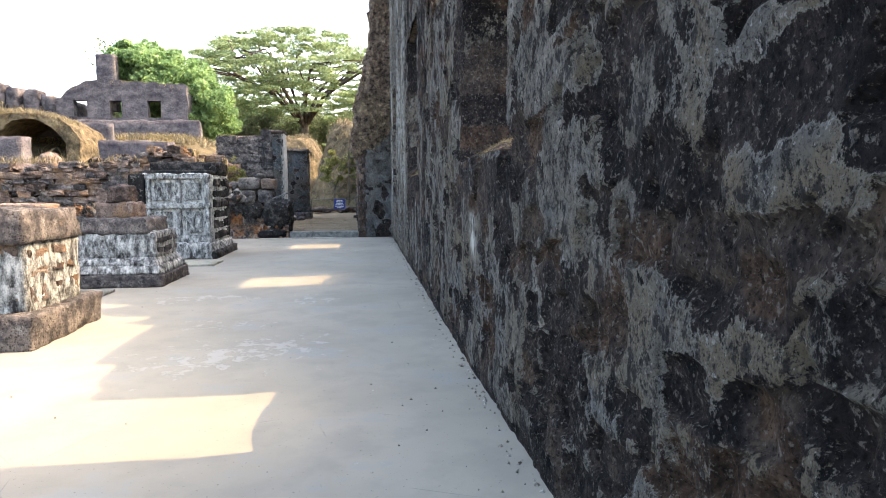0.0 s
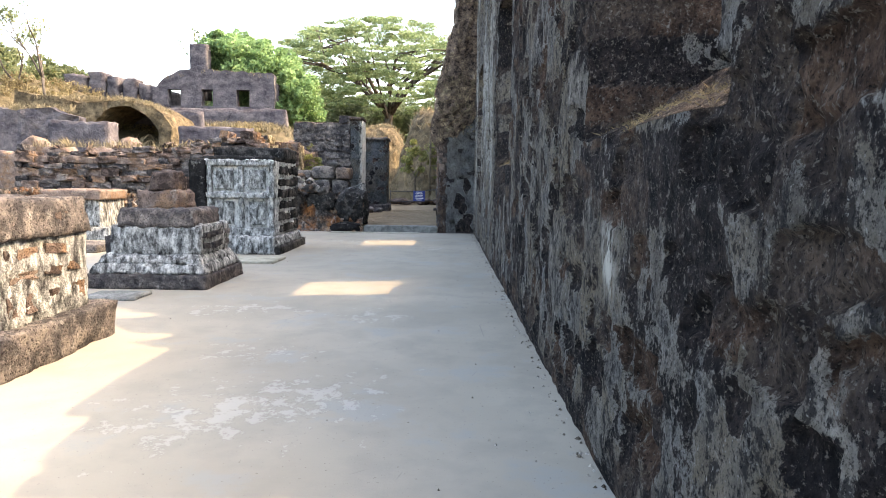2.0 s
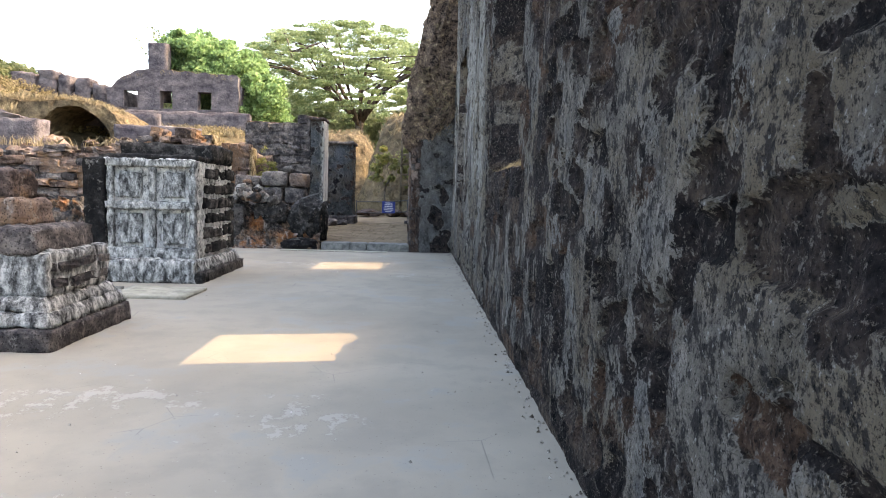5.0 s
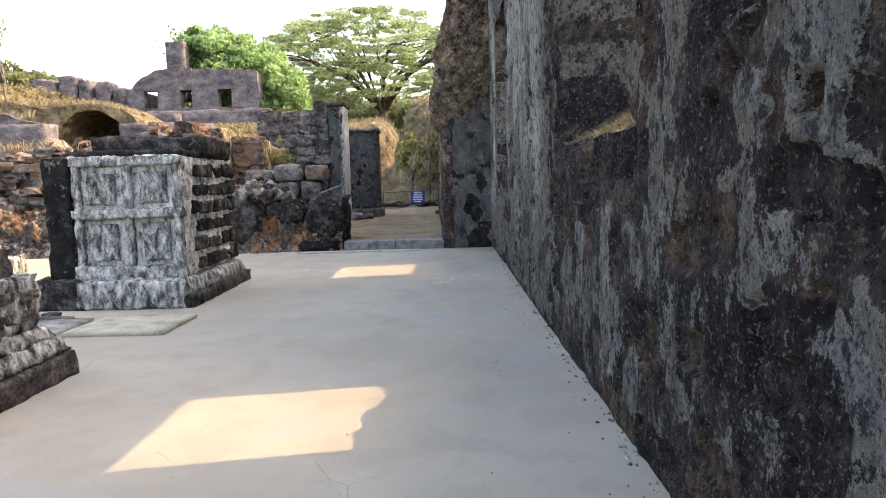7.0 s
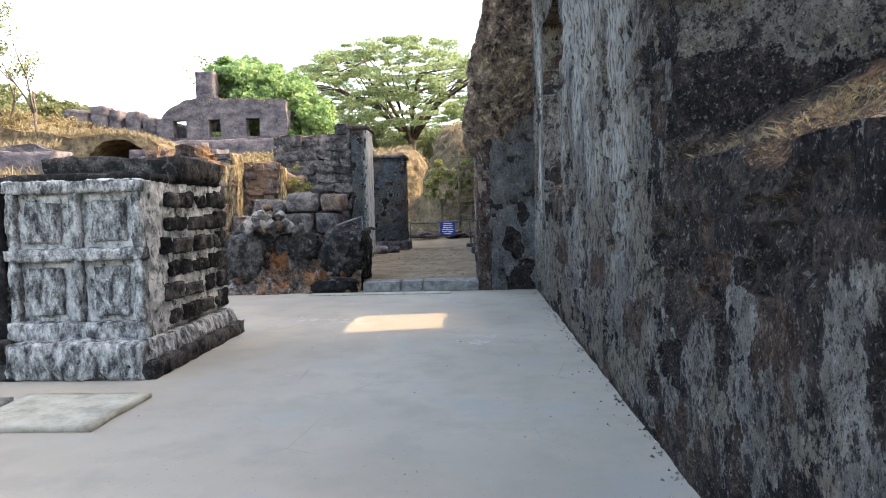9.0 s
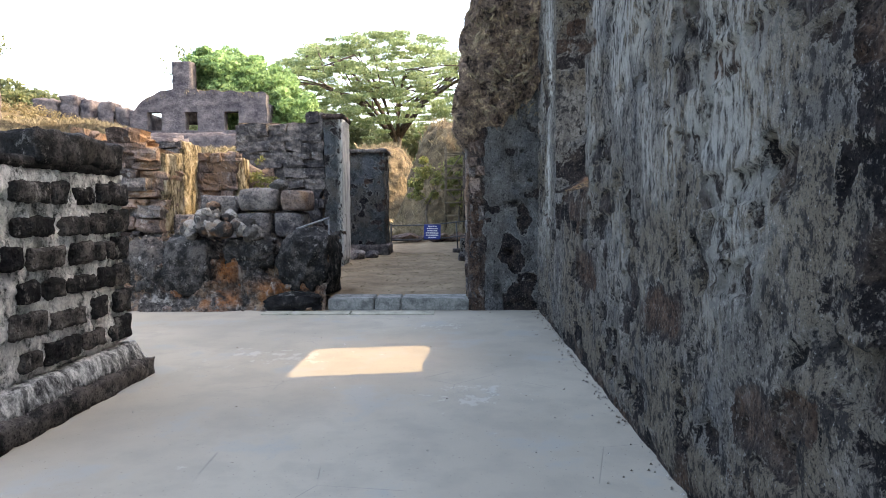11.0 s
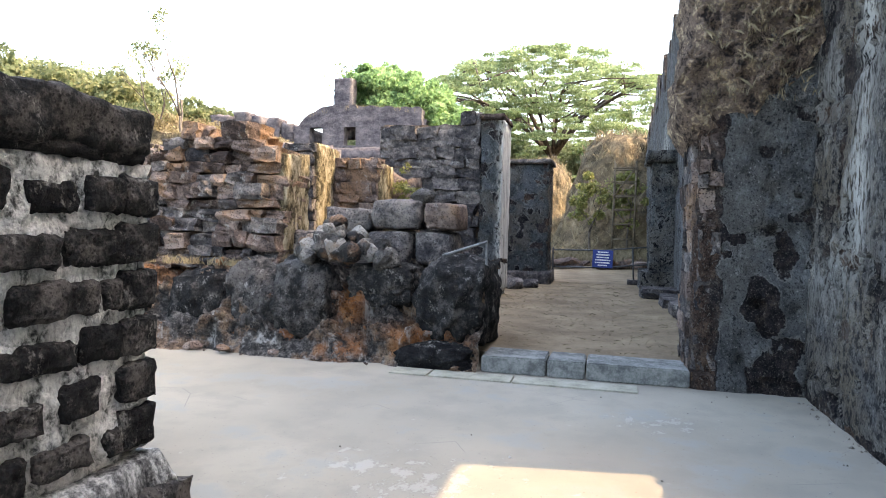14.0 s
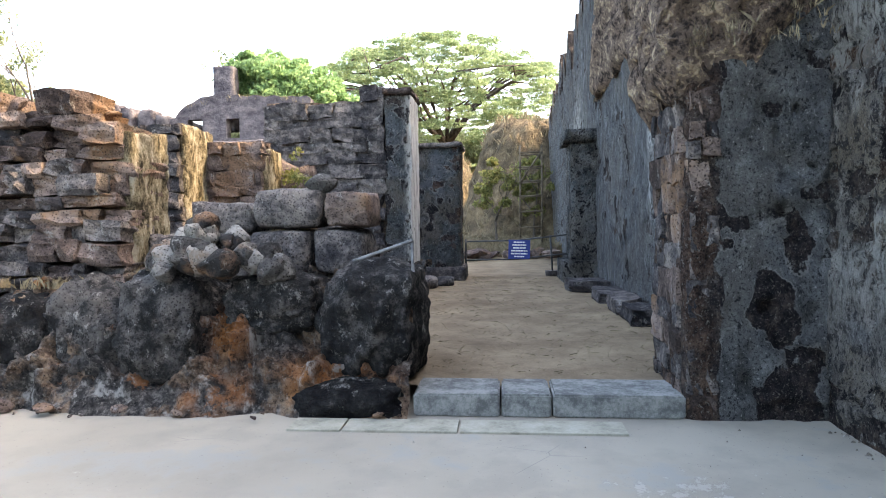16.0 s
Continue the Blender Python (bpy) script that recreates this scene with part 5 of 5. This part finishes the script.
    pipe("brace", [(-1.0, 41.75, 3.0), (-0.17, 41.75, 4.2)], 0.03, BAMBOO, t, to)


build_barrier()


# ---- distance: mounds, ruins, house, trees ----
def scatter(n, x0, x1, y0, y1, zf, seed):
    r = np.random.default_rng(seed)
    x, y = r.uniform(x0, x1, n), r.uniform(y0, y1, n)
    return np.stack([x, y, zf(x, y)], 1)


def mound(name, x0, x1, y0, y1, z1, seed, label, mat=MOUND, base=0.0, amp=0.35):
    n = 150
    U, V = np.meshgrid(np.linspace(-1, 1, n), np.linspace(-1, 1, n), indexing="ij")
    x, y = (x0 + x1) / 2 + U * (x1 - x0) / 2, (y0 + y1) / 2 + V * (y1 - y0) / 2
    r = (np.abs(U) ** 2.6 + np.abs(V) ** 2.6) ** (1 / 2.6)
    prof = sstep(1.02, 0.4, r)
    p = np.stack([x, y, base + (z1 - base) * prof], -1).reshape(-1, 3)
    pr = prof.ravel()
    p[:, 2] += ((fbm(p, 0.6, 4, seed) - 0.5) * 2 * amp + (fbm(p, 2.6, 4, seed + 4) - 0.5) * amp * 1.3) * sstep(0, 0.3, pr)
    p[:, 0] += (fbm(p + 5, 0.8, 3, seed) - 0.5) * amp * 1.5
    p[:, 1] += (fbm(p + 8, 1.1, 4, seed + 2) - 0.5) * amp * 3.0 * sstep(0, 0.3, pr)
    rr = np.random.default_rng(seed)
    pick = p[rr.choice(len(p), 700)]
    tufts("mound_grass", pick, 0.45, seed + 1, STRAW, "dry grass growing on the earth mound", blades=7)
    ob = part(name, mesh_of(name, p, grid_faces(n, n, flip=True), True), mat)
    return tagged(ob, label, "mound", kind="structure")


mound("earth_mound", -4.6, 4.6, 43.5, 60, 6.5, 101, "rounded overgrown earth mound with dry grass", base=0.2)
mound("earth_mound", -9.5, -2.4, 54, 66, 6.0, 102, "rounded overgrown earth mound with dry grass", base=1.0)


def weather(bm, amount):
    """Breaks up the clean edges of far masonry."""
    bmesh.ops.triangulate(bm, faces=bm.faces[:])
    for _ in range(3):
        bmesh.ops.subdivide_edges(bm, edges=[e for e in bm.edges if e.calc_length() > 0.5], cuts=1)
        bmesh.ops.triangulate(bm, faces=bm.faces[:])
    for v in bm.verts:
        v.co += noise.noise_vector(v.co * 0.9) * amount + noise.noise_vector(v.co * 2.7) * amount * 0.5


def build_far_ruins():
    arch = empty("arched_ruin", "low ruined vault with a dark round arch in dry grass", "ruin", kind="structure")
    n = 24
    bm = bmesh.new()
    ring = [(-28.65 + 3.05 * math.cos(a), 4.8 + 3.0 * math.sin(a)) for a in (math.pi * k / n for k in range(n + 1))]
    pts = [(-24.4, 2.0), (-24.5, 6.0), (-25.2, 7.2), (-26.4, 7.95), (-27.8, 8.3), (-29.2, 8.35), (-30.6, 8.2), (-32.0, 8.0), (-35.0, 8.6), (-38.5, 9.0), (-38.5, 2.0), (ring[-1][0], 2.0)] + ring[::-1] + [(ring[0][0], 2.0)]
    f = bm.faces.new([bm.verts.new((x, 61.3, z)) for x, z in pts])
    ex = bmesh.ops.extrude_face_region(bm, geom=[f])
    bmesh.ops.translate(bm, verts=[v for v in ex["geom"] if isinstance(v, bmesh.types.BMVert)], vec=(0, 7, 0))
    bmesh.ops.recalc_face_normals(bm, faces=bm.faces[:])
    weather(bm, 0.22)
    part("vault", bm, MOUND, arch)
    part("back_wall", rough_box(-33.5, -24.2, 68.0, 68.8, 2, 8.2, 0.5, 0.1, 1, 7), FARSTONE, arch)
    # wall beside the vault with a small arched doorway
    w = empty("ruined_wall", "long grey ruined wall with a small arched doorway beside the vault", "ruin", kind="structure")
    bm = bmesh.new()
    arc = [(-31.4 + 0.75 * math.cos(a), 4.6 + 0.75 * math.sin(a)) for a in (math.pi * k / 10 for k in range(11))]
    pts = [(-29.6, 1.5), (-29.6, 6.4), (-31.5, 6.9), (-34.5, 6.7), (-37.0, 7.4), (-41.0, 7.0), (-46.0, 7.5), (-46.0, 1.5), (arc[-1][0], 1.5)] + arc[::-1] + [(arc[0][0], 1.5)]
    f = bm.faces.new([bm.verts.new((x, 55.4, z)) for x, z in pts])
    ex = bmesh.ops.extrude_face_region(bm, geom=[f])
    bmesh.ops.translate(bm, verts=[v for v in ex["geom"] if isinstance(v, bmesh.types.BMVert)], vec=(0, 1.4, 0))
    bmesh.ops.recalc_face_normals(bm, faces=bm.faces[:])
    weather(bm, 0.25)
    part("masonry", bm, FARSTONE, w)
    tufts("dry_grass", scatter(200, -45, -30, 55.5, 56.7, lambda x, y: 6.8 + x * 0, 233), 0.6, 234, STRAW, "dry grass on the head of the ruined wall")
    # battlement ruin on the rise
    for x0, x1, z1 in ((-43.0, -40.6, 13.0), (-40.2, -38.4, 13.3), (-38.2, -36.7, 12.8), (-36.4, -34.8, 12.6), (-34.6, -33.2, 12.0)):
        ob = part("wall_stump", rough_box(x0, x1, 77, 79, 7.5, z1, 0.3, 0.25, 0.9, int(x0)), FARSTONE)
        tagged(ob, "broken stump of a far masonry wall on the rise", "ruin", "stumps of the far wall", "structure")
    ob = part("far_wall", rough_box(-56, -33, 77.3, 79.2, 5, 11.0, 0.5, 0.3, 0.7, 8), OVERGROWN)
    tagged(ob, "long low far wall under dry grass", "ruin", kind="structure")
    # roofless house
    h = empty("ruined_house", "roofless brown masonry house with three windows and a chimney", "house")
    wins = [(-36.6, -34.9), (-32.2, -30.7), (-27.6, -25.9)]
    xs = np.unique(np.round(np.concatenate([np.linspace(-38.6, -22.6, 41), [v for w in wins for v in w]]), 3))
    zs = np.unique(np.round(np.concatenate([np.linspace(6.5, 15.0, 22), [11.0, 13.15]]), 3))
    top = lambda x: float(np.interp(x, [-38.6, -38.0, -36.4, -34, -24, -23.2, -22.6], [12.6, 13.6, 15.0, 15.8, 15.3, 15.6, 14.9])) + 0.12 * math.sin(3 * x)
    bm = bmesh.new()
    vs = {}
    for i, x in enumerate(xs):
        for k, z in enumerate(zs):
            zz = z if z <= 13.15 else 13.15 + (z - 13.15) * (top(x) - 13.15) / 1.85
            vs[i, k] = bm.verts.new((x + (0.08 * math.sin(2.1 * z) if i in (0, len(xs) - 1) else 0), 90 + 0.1 * (noise.noise(Vector((x, z, 3)) * 0.9)), zz))
    for i in range(len(xs) - 1):
        for k in range(len(zs) - 1):
            cx, cz = (xs[i] + xs[i + 1]) / 2, (zs[k] + zs[k + 1]) / 2
            if not any(w[0] < cx < w[1] and 11.0 < cz < 13.15 for w in wins):
                bm.faces.new([vs[i, k], vs[i + 1, k], vs[i + 1, k + 1], vs[i, k + 1]])
    ex = bmesh.ops.extrude_face_region(bm, geom=bm.faces[:])
    bmesh.ops.translate(bm, verts=[v for v in ex["geom"] if isinstance(v, bmesh.types.BMVert)], vec=(0, 1.2, 0))
    bmesh.ops.recalc_face_normals(bm, faces=bm.faces[:])
    part("front_wall", bm, FARSTONE, h)
    part("side_wall", rough_box(-39.2, -38.0, 91, 100, 6.5, 13.5, 0.6, 0.15, 0.8, 10, worn=0.0), FARSTONE, h)
    part("side_wall", rough_box(-23.4, -22.5, 91, 100, 6.5, 14.2, 0.6, 0.15, 0.8, 11, worn=0.0), FARSTONE, h)
    part("chimney", rough_box(-34.2, -31.9, 91.4, 93.2, 12, 19.3, 0.4, 0.12, 0.9, 12), FARSTONE, h)
    h.scale, h.location = (0.85, 0.85, 0.85), (0, 0, 0.225)
    part("plinth", rough_box(-40.5, -20.5, 88.6, 90.1, 4.5, 10.6, 0.5, 0.3, 0.6, 13, taper=0.04), FARSTONE, h)
    return h


build_far_ruins()


def branches(rng, base, way, length, radius, depth, runs, tips, spread=0.6, lift=0.15, kids=(2, 3)):
    pts, p, w = [Vector(base)], Vector(base), Vector(way).normalized()
    for _ in range(4):
        w = (w + Vector((rng.uniform(-1, 1), rng.uniform(-1, 1), rng.uniform(-0.6, 0.8))) * 0.16 + Vector((0, 0, lift * 0.2))).normalized()
        p = p + w * (length / 4)
        pts.append(p.copy())
    runs.append((pts, [radius * (1 - 0.13 * k) for k in range(5)]))
    if depth == 0:
        tips.append((p, w))
        return
    for k in range(rng.randint(*kids)):
        d = (w + Vector((rng.uniform(-1, 1), rng.uniform(-1, 1), rng.uniform(-0.5, 0.7))) * spread).normalized()
        branches(rng, pts[rng.choice((3, 4, 4))], d, length * rng.uniform(0.62, 0.85), radius * 0.55, depth - 1, runs, tips, spread, lift, kids)


def clump(rng, centre, rx, rz, n):
    v = rng.normal(size=(n, 3))
    v /= np.linalg.norm(v, axis=1)[:, None]
    v *= rng.uniform(0.35, 1, n)[:, None] ** 0.5
    return np.asarray(centre) + v * np.array([rx, rx, rz])


def rain_tree(x, y, z0, top, radius, seed, trunk_h):
    t = empty("rain_tree", "wide umbrella-shaped rain tree with layered airy foliage", "tree", at=(x, y, z0))
    rng, nr = random.Random(seed), np.random.default_rng(seed)
    runs, tips = [], []
    runs.append(([Vector((0, 0, -0.5)), Vector((0.1, 0, trunk_h * 0.5)), Vector((0.2, 0, trunk_h))], [0.85, 0.68, 0.62]))
    H = top - z0
    cl = []
    limbs = 11
    for k in range(limbs):
        a = math.tau * k / limbs + rng.uniform(-0.25, 0.25)
        reach = radius * rng.uniform(0.55, 0.8)
        end = Vector((math.cos(a) * reach, math.sin(a) * reach, H * rng.uniform(0.66, 0.82)))
        st = Vector((0.2, 0, trunk_h * rng.uniform(0.8, 1.0)))
        m1 = st.lerp(end, 0.35) + Vector((0, 0, H * 0.10))
        m2 = st.lerp(end, 0.7) + Vector((0, 0, H * 0.08))
        runs.append(([st, m1, m2, end], [0.36, 0.25, 0.16, 0.08]))
        for j in range(7):
            o = (m1, m1, m2, m2, m2, end, end)[j]
            b = a + rng.uniform(-0.9, 0.9)
            rr = min(radius * 0.98, math.hypot(o.x, o.y) + radius * rng.uniform(0.1, 0.4))
            e = Vector((math.cos(b) * rr, math.sin(b) * rr, 0))
            e.z = H * (0.97 - 0.36 * (rr / radius) ** 2.2) - rng.uniform(0.2, 1.6)
            mid = o.lerp(e, 0.5) + Vector((0, 0, 0.3))
            runs.append(([o, mid, e], [0.12, 0.08, 0.045]))
            tips.append(e)
    for k in range(680):
        a, r = rng.uniform(0, math.tau), radius * math.sqrt(rng.random())
        c = Vector((math.cos(a) * r, math.sin(a) * r, 0))
        c.z = H * (1.0 - 0.36 * (r / radius) ** 2.6) - rng.choice((0.3, 0.6, 1.2, 2.4, 4.0, 6.0, 7.5, 9.0)) * rng.uniform(0.7, 1.2)
        tips.append(c)
    # lower boughs that hang below the umbrella on every side
    for k in range(230):
        a, r = rng.uniform(0, math.tau), radius * rng.uniform(0.35, 1.02)
        tips.append(Vector((math.cos(a) * r, math.sin(a) * r, H * rng.uniform(0.40, 0.62) * (1.1 - 0.3 * r / radius))))
    for c in tips:
        s = rng.uniform(0.6, 1.7)
        cl.append(clump(nr, c - Vector((1.2, 0, 0)), s, s * 0.17, int(205 * s)))
    part("trunk", tubes("trunk", runs, 7), BARK, t)
    part("crown", leaves("crown", np.concatenate(cl), 0.13, seed), RAIN_LEAF, t)


def leafy_tree(x, y, z0, top, radius, seed, mat, n_clumps=60, dens=200, leaf=0.2, name="leafy_tree", label="dense bright green leafy tree", group=""):
    t = empty(name, label, "tree", group=group, at=(x, y, z0))
    rng, nr = random.Random(seed), np.random.default_rng(seed)
    runs, tips = [], []
    H = top - z0
    branches(rng, (0, 0, -0.3), (0, 0, 1), H * 0.35, 0.02 * H, 3, runs, tips, 0.75, 0.2)
    cl = []
    for k in range(n_clumps):
        v = Vector((rng.gauss(0, 1), rng.gauss(0, 1), rng.gauss(0, 1))).normalized() * rng.uniform(0.45, 1.0)
        c = Vector((v.x * radius, v.y * radius, H * 0.62 + v.z * H * 0.36))
        s = radius * rng.uniform(0.16, 0.34)
        cl.append(clump(nr, c, s, s * 0.75, int(dens * rng.uniform(0.5, 1.3))))
    part("trunk", tubes("trunk", runs, 5), BARK, t)
    part("crown", leaves("crown", np.concatenate(cl), leaf, seed), mat, t)


rain_tree(-9.3, 106, 4.0, 25.8, 18.6, 5, 8.6)
leafy_tree(-25.3, 82.5, 5.2, 20.4, 4.2, 6, GREEN_LEAF, 150, 330, 0.21)
leafy_tree(-22.0, 82, 5.2, 17.8, 4.4, 7, GREEN_LEAF, 150, 330, 0.21)
leafy_tree(-18.2, 80.5, 5.0, 14.6, 3.7, 8, GREEN_LEAF, 130, 300, 0.21)
for k, (x, y, z0, top, r) in enumerate(((-58, 70, 9, 17.5, 6), (-52, 74, 9, 16.5, 6), (-64, 66, 9, 19, 7), (-47.5, 80, 9, 14.5, 4.5), (-55, 62, 8, 14, 5), (-70, 75, 9, 19, 8), (-49, 88, 9, 15, 5))):
    leafy_tree(x, y, z0, top, r, 20 + k, DULL_LEAF, 55, 190, 0.32, "hill_tree", "dull olive scrub tree on the hillside", "trees on the hillside")
for k, (x, y, z0, top, r) in enumerate(((-19, 118, 5, 17, 7), (-9, 122, 4, 16, 7), (1, 118, 4, 15, 7), (9, 112, 4, 14, 7), (-28, 120, 6, 17, 6), (14, 122, 4, 15, 7), (-29.5, 92, 6, 13.2, 4.5), (-23.5, 94, 6, 13.0, 4.5))):
    leafy_tree(x, y, z0, top, r, 40 + k, WOOD_LEAF, 110, 260, 0.26, "forest_tree", "dull green tree of the woods beyond the ruin", "trees of the woods")


def scrub(name, boxes, mat, seed, size, label, leaf=0.16, rise=0.8):
    """Thorny scrub over a slope: many low ragged clumps of leaves, one object."""
    nr = np.random.default_rng(seed)
    cl = []
    for x0, x1, y0, y1, n, lift in boxes:
        x, y = nr.uniform(x0, x1, n), nr.uniform(y0, y1, n)
        z = land(x, y) + lift
        for a_, b_, c_ in zip(x, y, z):
            s_ = size * nr.uniform(0.5, 1.5)
            for _ in range(3):
                cl.append(clump(nr, (a_ + nr.normal() * s_ * 0.5, b_, c_ + s_ * rise * nr.uniform(0.1, 1.3)), s_ * 0.6, s_ * 0.5, int(52 * nr.uniform(0.5, 1.4))))
    ob = part(name, leaves(name, np.concatenate(cl), leaf, seed), mat)
    tagged(ob, label, "scrub", kind="stuff")


scrub("hill_scrub", [(-80, -44, 62, 84, 260, 0.0), (-80, -52, 66, 80, 120, 2.5), (-80, -56, 68, 78, 90, 4.5)], DULL_LEAF, 301, 1.3, "dull green thorny scrub covering the hillside")
scrub("dry_scrub", [(-60, -33, 60, 76, 230, -0.1), (-34, -18, 66, 75, 90, -0.1), (-22, -8, 48, 64, 60, -0.1)], DRY_LEAF, 302, 0.7, "dry brown scrub and weeds among the far ruins", 0.12, 0.5)
tufts("wall_weeds", scatter(140, -31.0, -19.4, 76.6, 77.4, lambda x, y: 13.1 - 0.02 * (x + 25) ** 2, 303), 0.55, 304, STRAW, "dry weeds growing on the head of the ruined house")


def thin_tree(x, y, z0, top, seed):
    t = empty("bare_tree", "thin half-bare tree with wispy twigs", "tree", group="bare trees", at=(x, y, z0))
    rng, nr = random.Random(seed), np.random.default_rng(seed)
    runs, tips = [], []
    branches(rng, (0, 0, -0.3), (0, 0, 1), (top - z0) * 0.3, 0.2, 4, runs, tips, 0.55, 0.3)
    part("trunk", tubes("trunk", runs, 4), BARK, t)
    cl = [clump(nr, p, 0.5, 0.5, 14) for p, w in tips]
    part("crown", leaves("crown", np.concatenate(cl), 0.16, seed), DULL_LEAF, t)


leafy_tree(-1.9, 43.4, 0.6, 4.2, 0.9, 61, OLIVE_LEAF, 30, 80, 0.08, "bush", "straggly olive bush at the foot of the mound")
leafy_tree(-0.4, 44.2, 0.8, 4.6, 1.0, 62, OLIVE_LEAF, 28, 80, 0.08, "bush", "straggly olive bush at the foot of the mound")
leafy_tree(-4.6, 25.6, 0.9, 2.35, 0.3, 63, OLIVE_LEAF, 22, 40, 0.035, "bush", "small green weed bush behind the opening")
leafy_tree(-5.2, 27.4, 1.0, 2.9, 0.5, 64, OLIVE_LEAF, 24, 34, 0.04, "bush", "small straggly weed bush behind the opening")
for k in range(26):
    z_ = RNG.uniform(0.25, 0.6)
    tagged(stone(None, (RNG.uniform(-3.2, 0.3), RNG.uniform(39, 41.5), 0.3 + z_ * 0.2), (z_ * 1.5, z_, z_ * 0.7), "clod", "loose_stone", 15), "brown stone of a low tumbled wall beyond the barrier", "stone", "stones beyond the barrier")
thin_tree(-38.4, 66, 7.5, 20.5, 3)
thin_tree(-42.5, 69, 7.5, 19, 4)
thin_tree(-27, 83, 5, 21.5, 5)


# ---- dry grass, litter ----
for k, (y0, y1, o0, o1) in enumerate(NICHES):
    tufts("ledge_grass", scatter(900, WX + 0.03, WX + 0.85, y0 + 0.1, y1 - 0.08, lambda x, y: SILL_IN + (x - WX) * 0.53 - 0.012, 200 + k), 0.03, 210 + k, STRAW, "short dry grass on the window ledge", lean=1.1, blades=6)
tufts("dry_grass", scatter(320, -35, -16, 70, 75.2, lambda x, y: land(x, y) + 0.0, 220), 0.9, 221, STRAW, "dry yellow grass below the ruined house")
tufts("dry_grass", scatter(520, -37, -25.5, 61.2, 65, lambda x, y: 8.35 - 0.06 * np.clip(x + 29.5, 0, 9) ** 2, 231), 0.5, 232, STRAW, "dry grass on the ruined vault")
tufts("dry_grass", scatter(200, -60, -22, 59.5, 77, lambda x, y: land(x, y), 222), 0.9, 223, STRAW, "dry yellow grass on the slope")
tufts("dry_grass", scatter(220, -20, -6, 29, 46, lambda x, y: land(x, y), 224), 0.45, 225, STRAW, "dry yellow grass between the low walls")
tufts("dry_grass", scatter(420, -3.4, 1.0, 40, 47, lambda x, y: 0.2 + sstep(37, 60, y) * 1.2, 226), 0.5, 227, STRAW, "dry yellow grass at the foot of the mound")
tufts("straw_litter", scatter(2600, -3.2, 0.4, 22.4, 33, lambda x, y: 0.165 + x * 0, 228), 0.03, 229, STRAW, "dry straw litter on the passage floor", "litter", 2.0, 4)


def build_litter():
    """Grit and small chips on the concrete, one object."""
    rng = np.random.default_rng(77)
    n = 560
    x = np.where(rng.random(n) < 0.72, 0.86 - np.abs(rng.normal(0, 0.05, n)), np.where(rng.random(n) < 0.6, 0.84 - np.abs(rng.normal(0, 0.45, n)), rng.uniform(-3.2, 0.6, n)))
    y = rng.uniform(0.5, 21.4, n)
    verts, faces = [], []
    for k in range(n):
        s_ = rng.uniform(0.004, 0.011) + (0.012 * rng.random() ** 3 if x[k] > 0.72 else 0.0)
        c = np.array([x[k], y[k], 0.006])
        b = len(verts)
        verts += [tuple(c + np.array([math.cos(a) * s_ * rng.uniform(0.7, 1.3), math.sin(a) * s_ * rng.uniform(0.7, 1.3), -0.004])) for a in (0, 1.57, 3.14, 4.71)] + [tuple(c + np.array([0, 0, s_ * 0.8]))]
        faces += [(b, b + 1, b + 4), (b + 1, b + 2, b + 4), (b + 2, b + 3, b + 4), (b + 3, b, b + 4)]
    ob = part("floor_grit", mesh_of("floor_grit", verts, faces), GRIT)
    tagged(ob, "scattered grit and plaster chips on the concrete floor", "grit", kind="stuff")


build_litter()

tufts("bank_grass", scatter(160, -7.4, -5.5, 22.1, 22.6, lambda x, y: 1.02 + x * 0, 240), 0.12, 241, STRAW, "short dry grass on the top of the bank", blades=6)
tufts("wall_grass", scatter(120, -13, -6, 22.9, 23.35, lambda x, y: 2.45 + x * 0, 242), 0.3, 243, STRAW, "dry grass on the head of the rubble wall", blades=5)
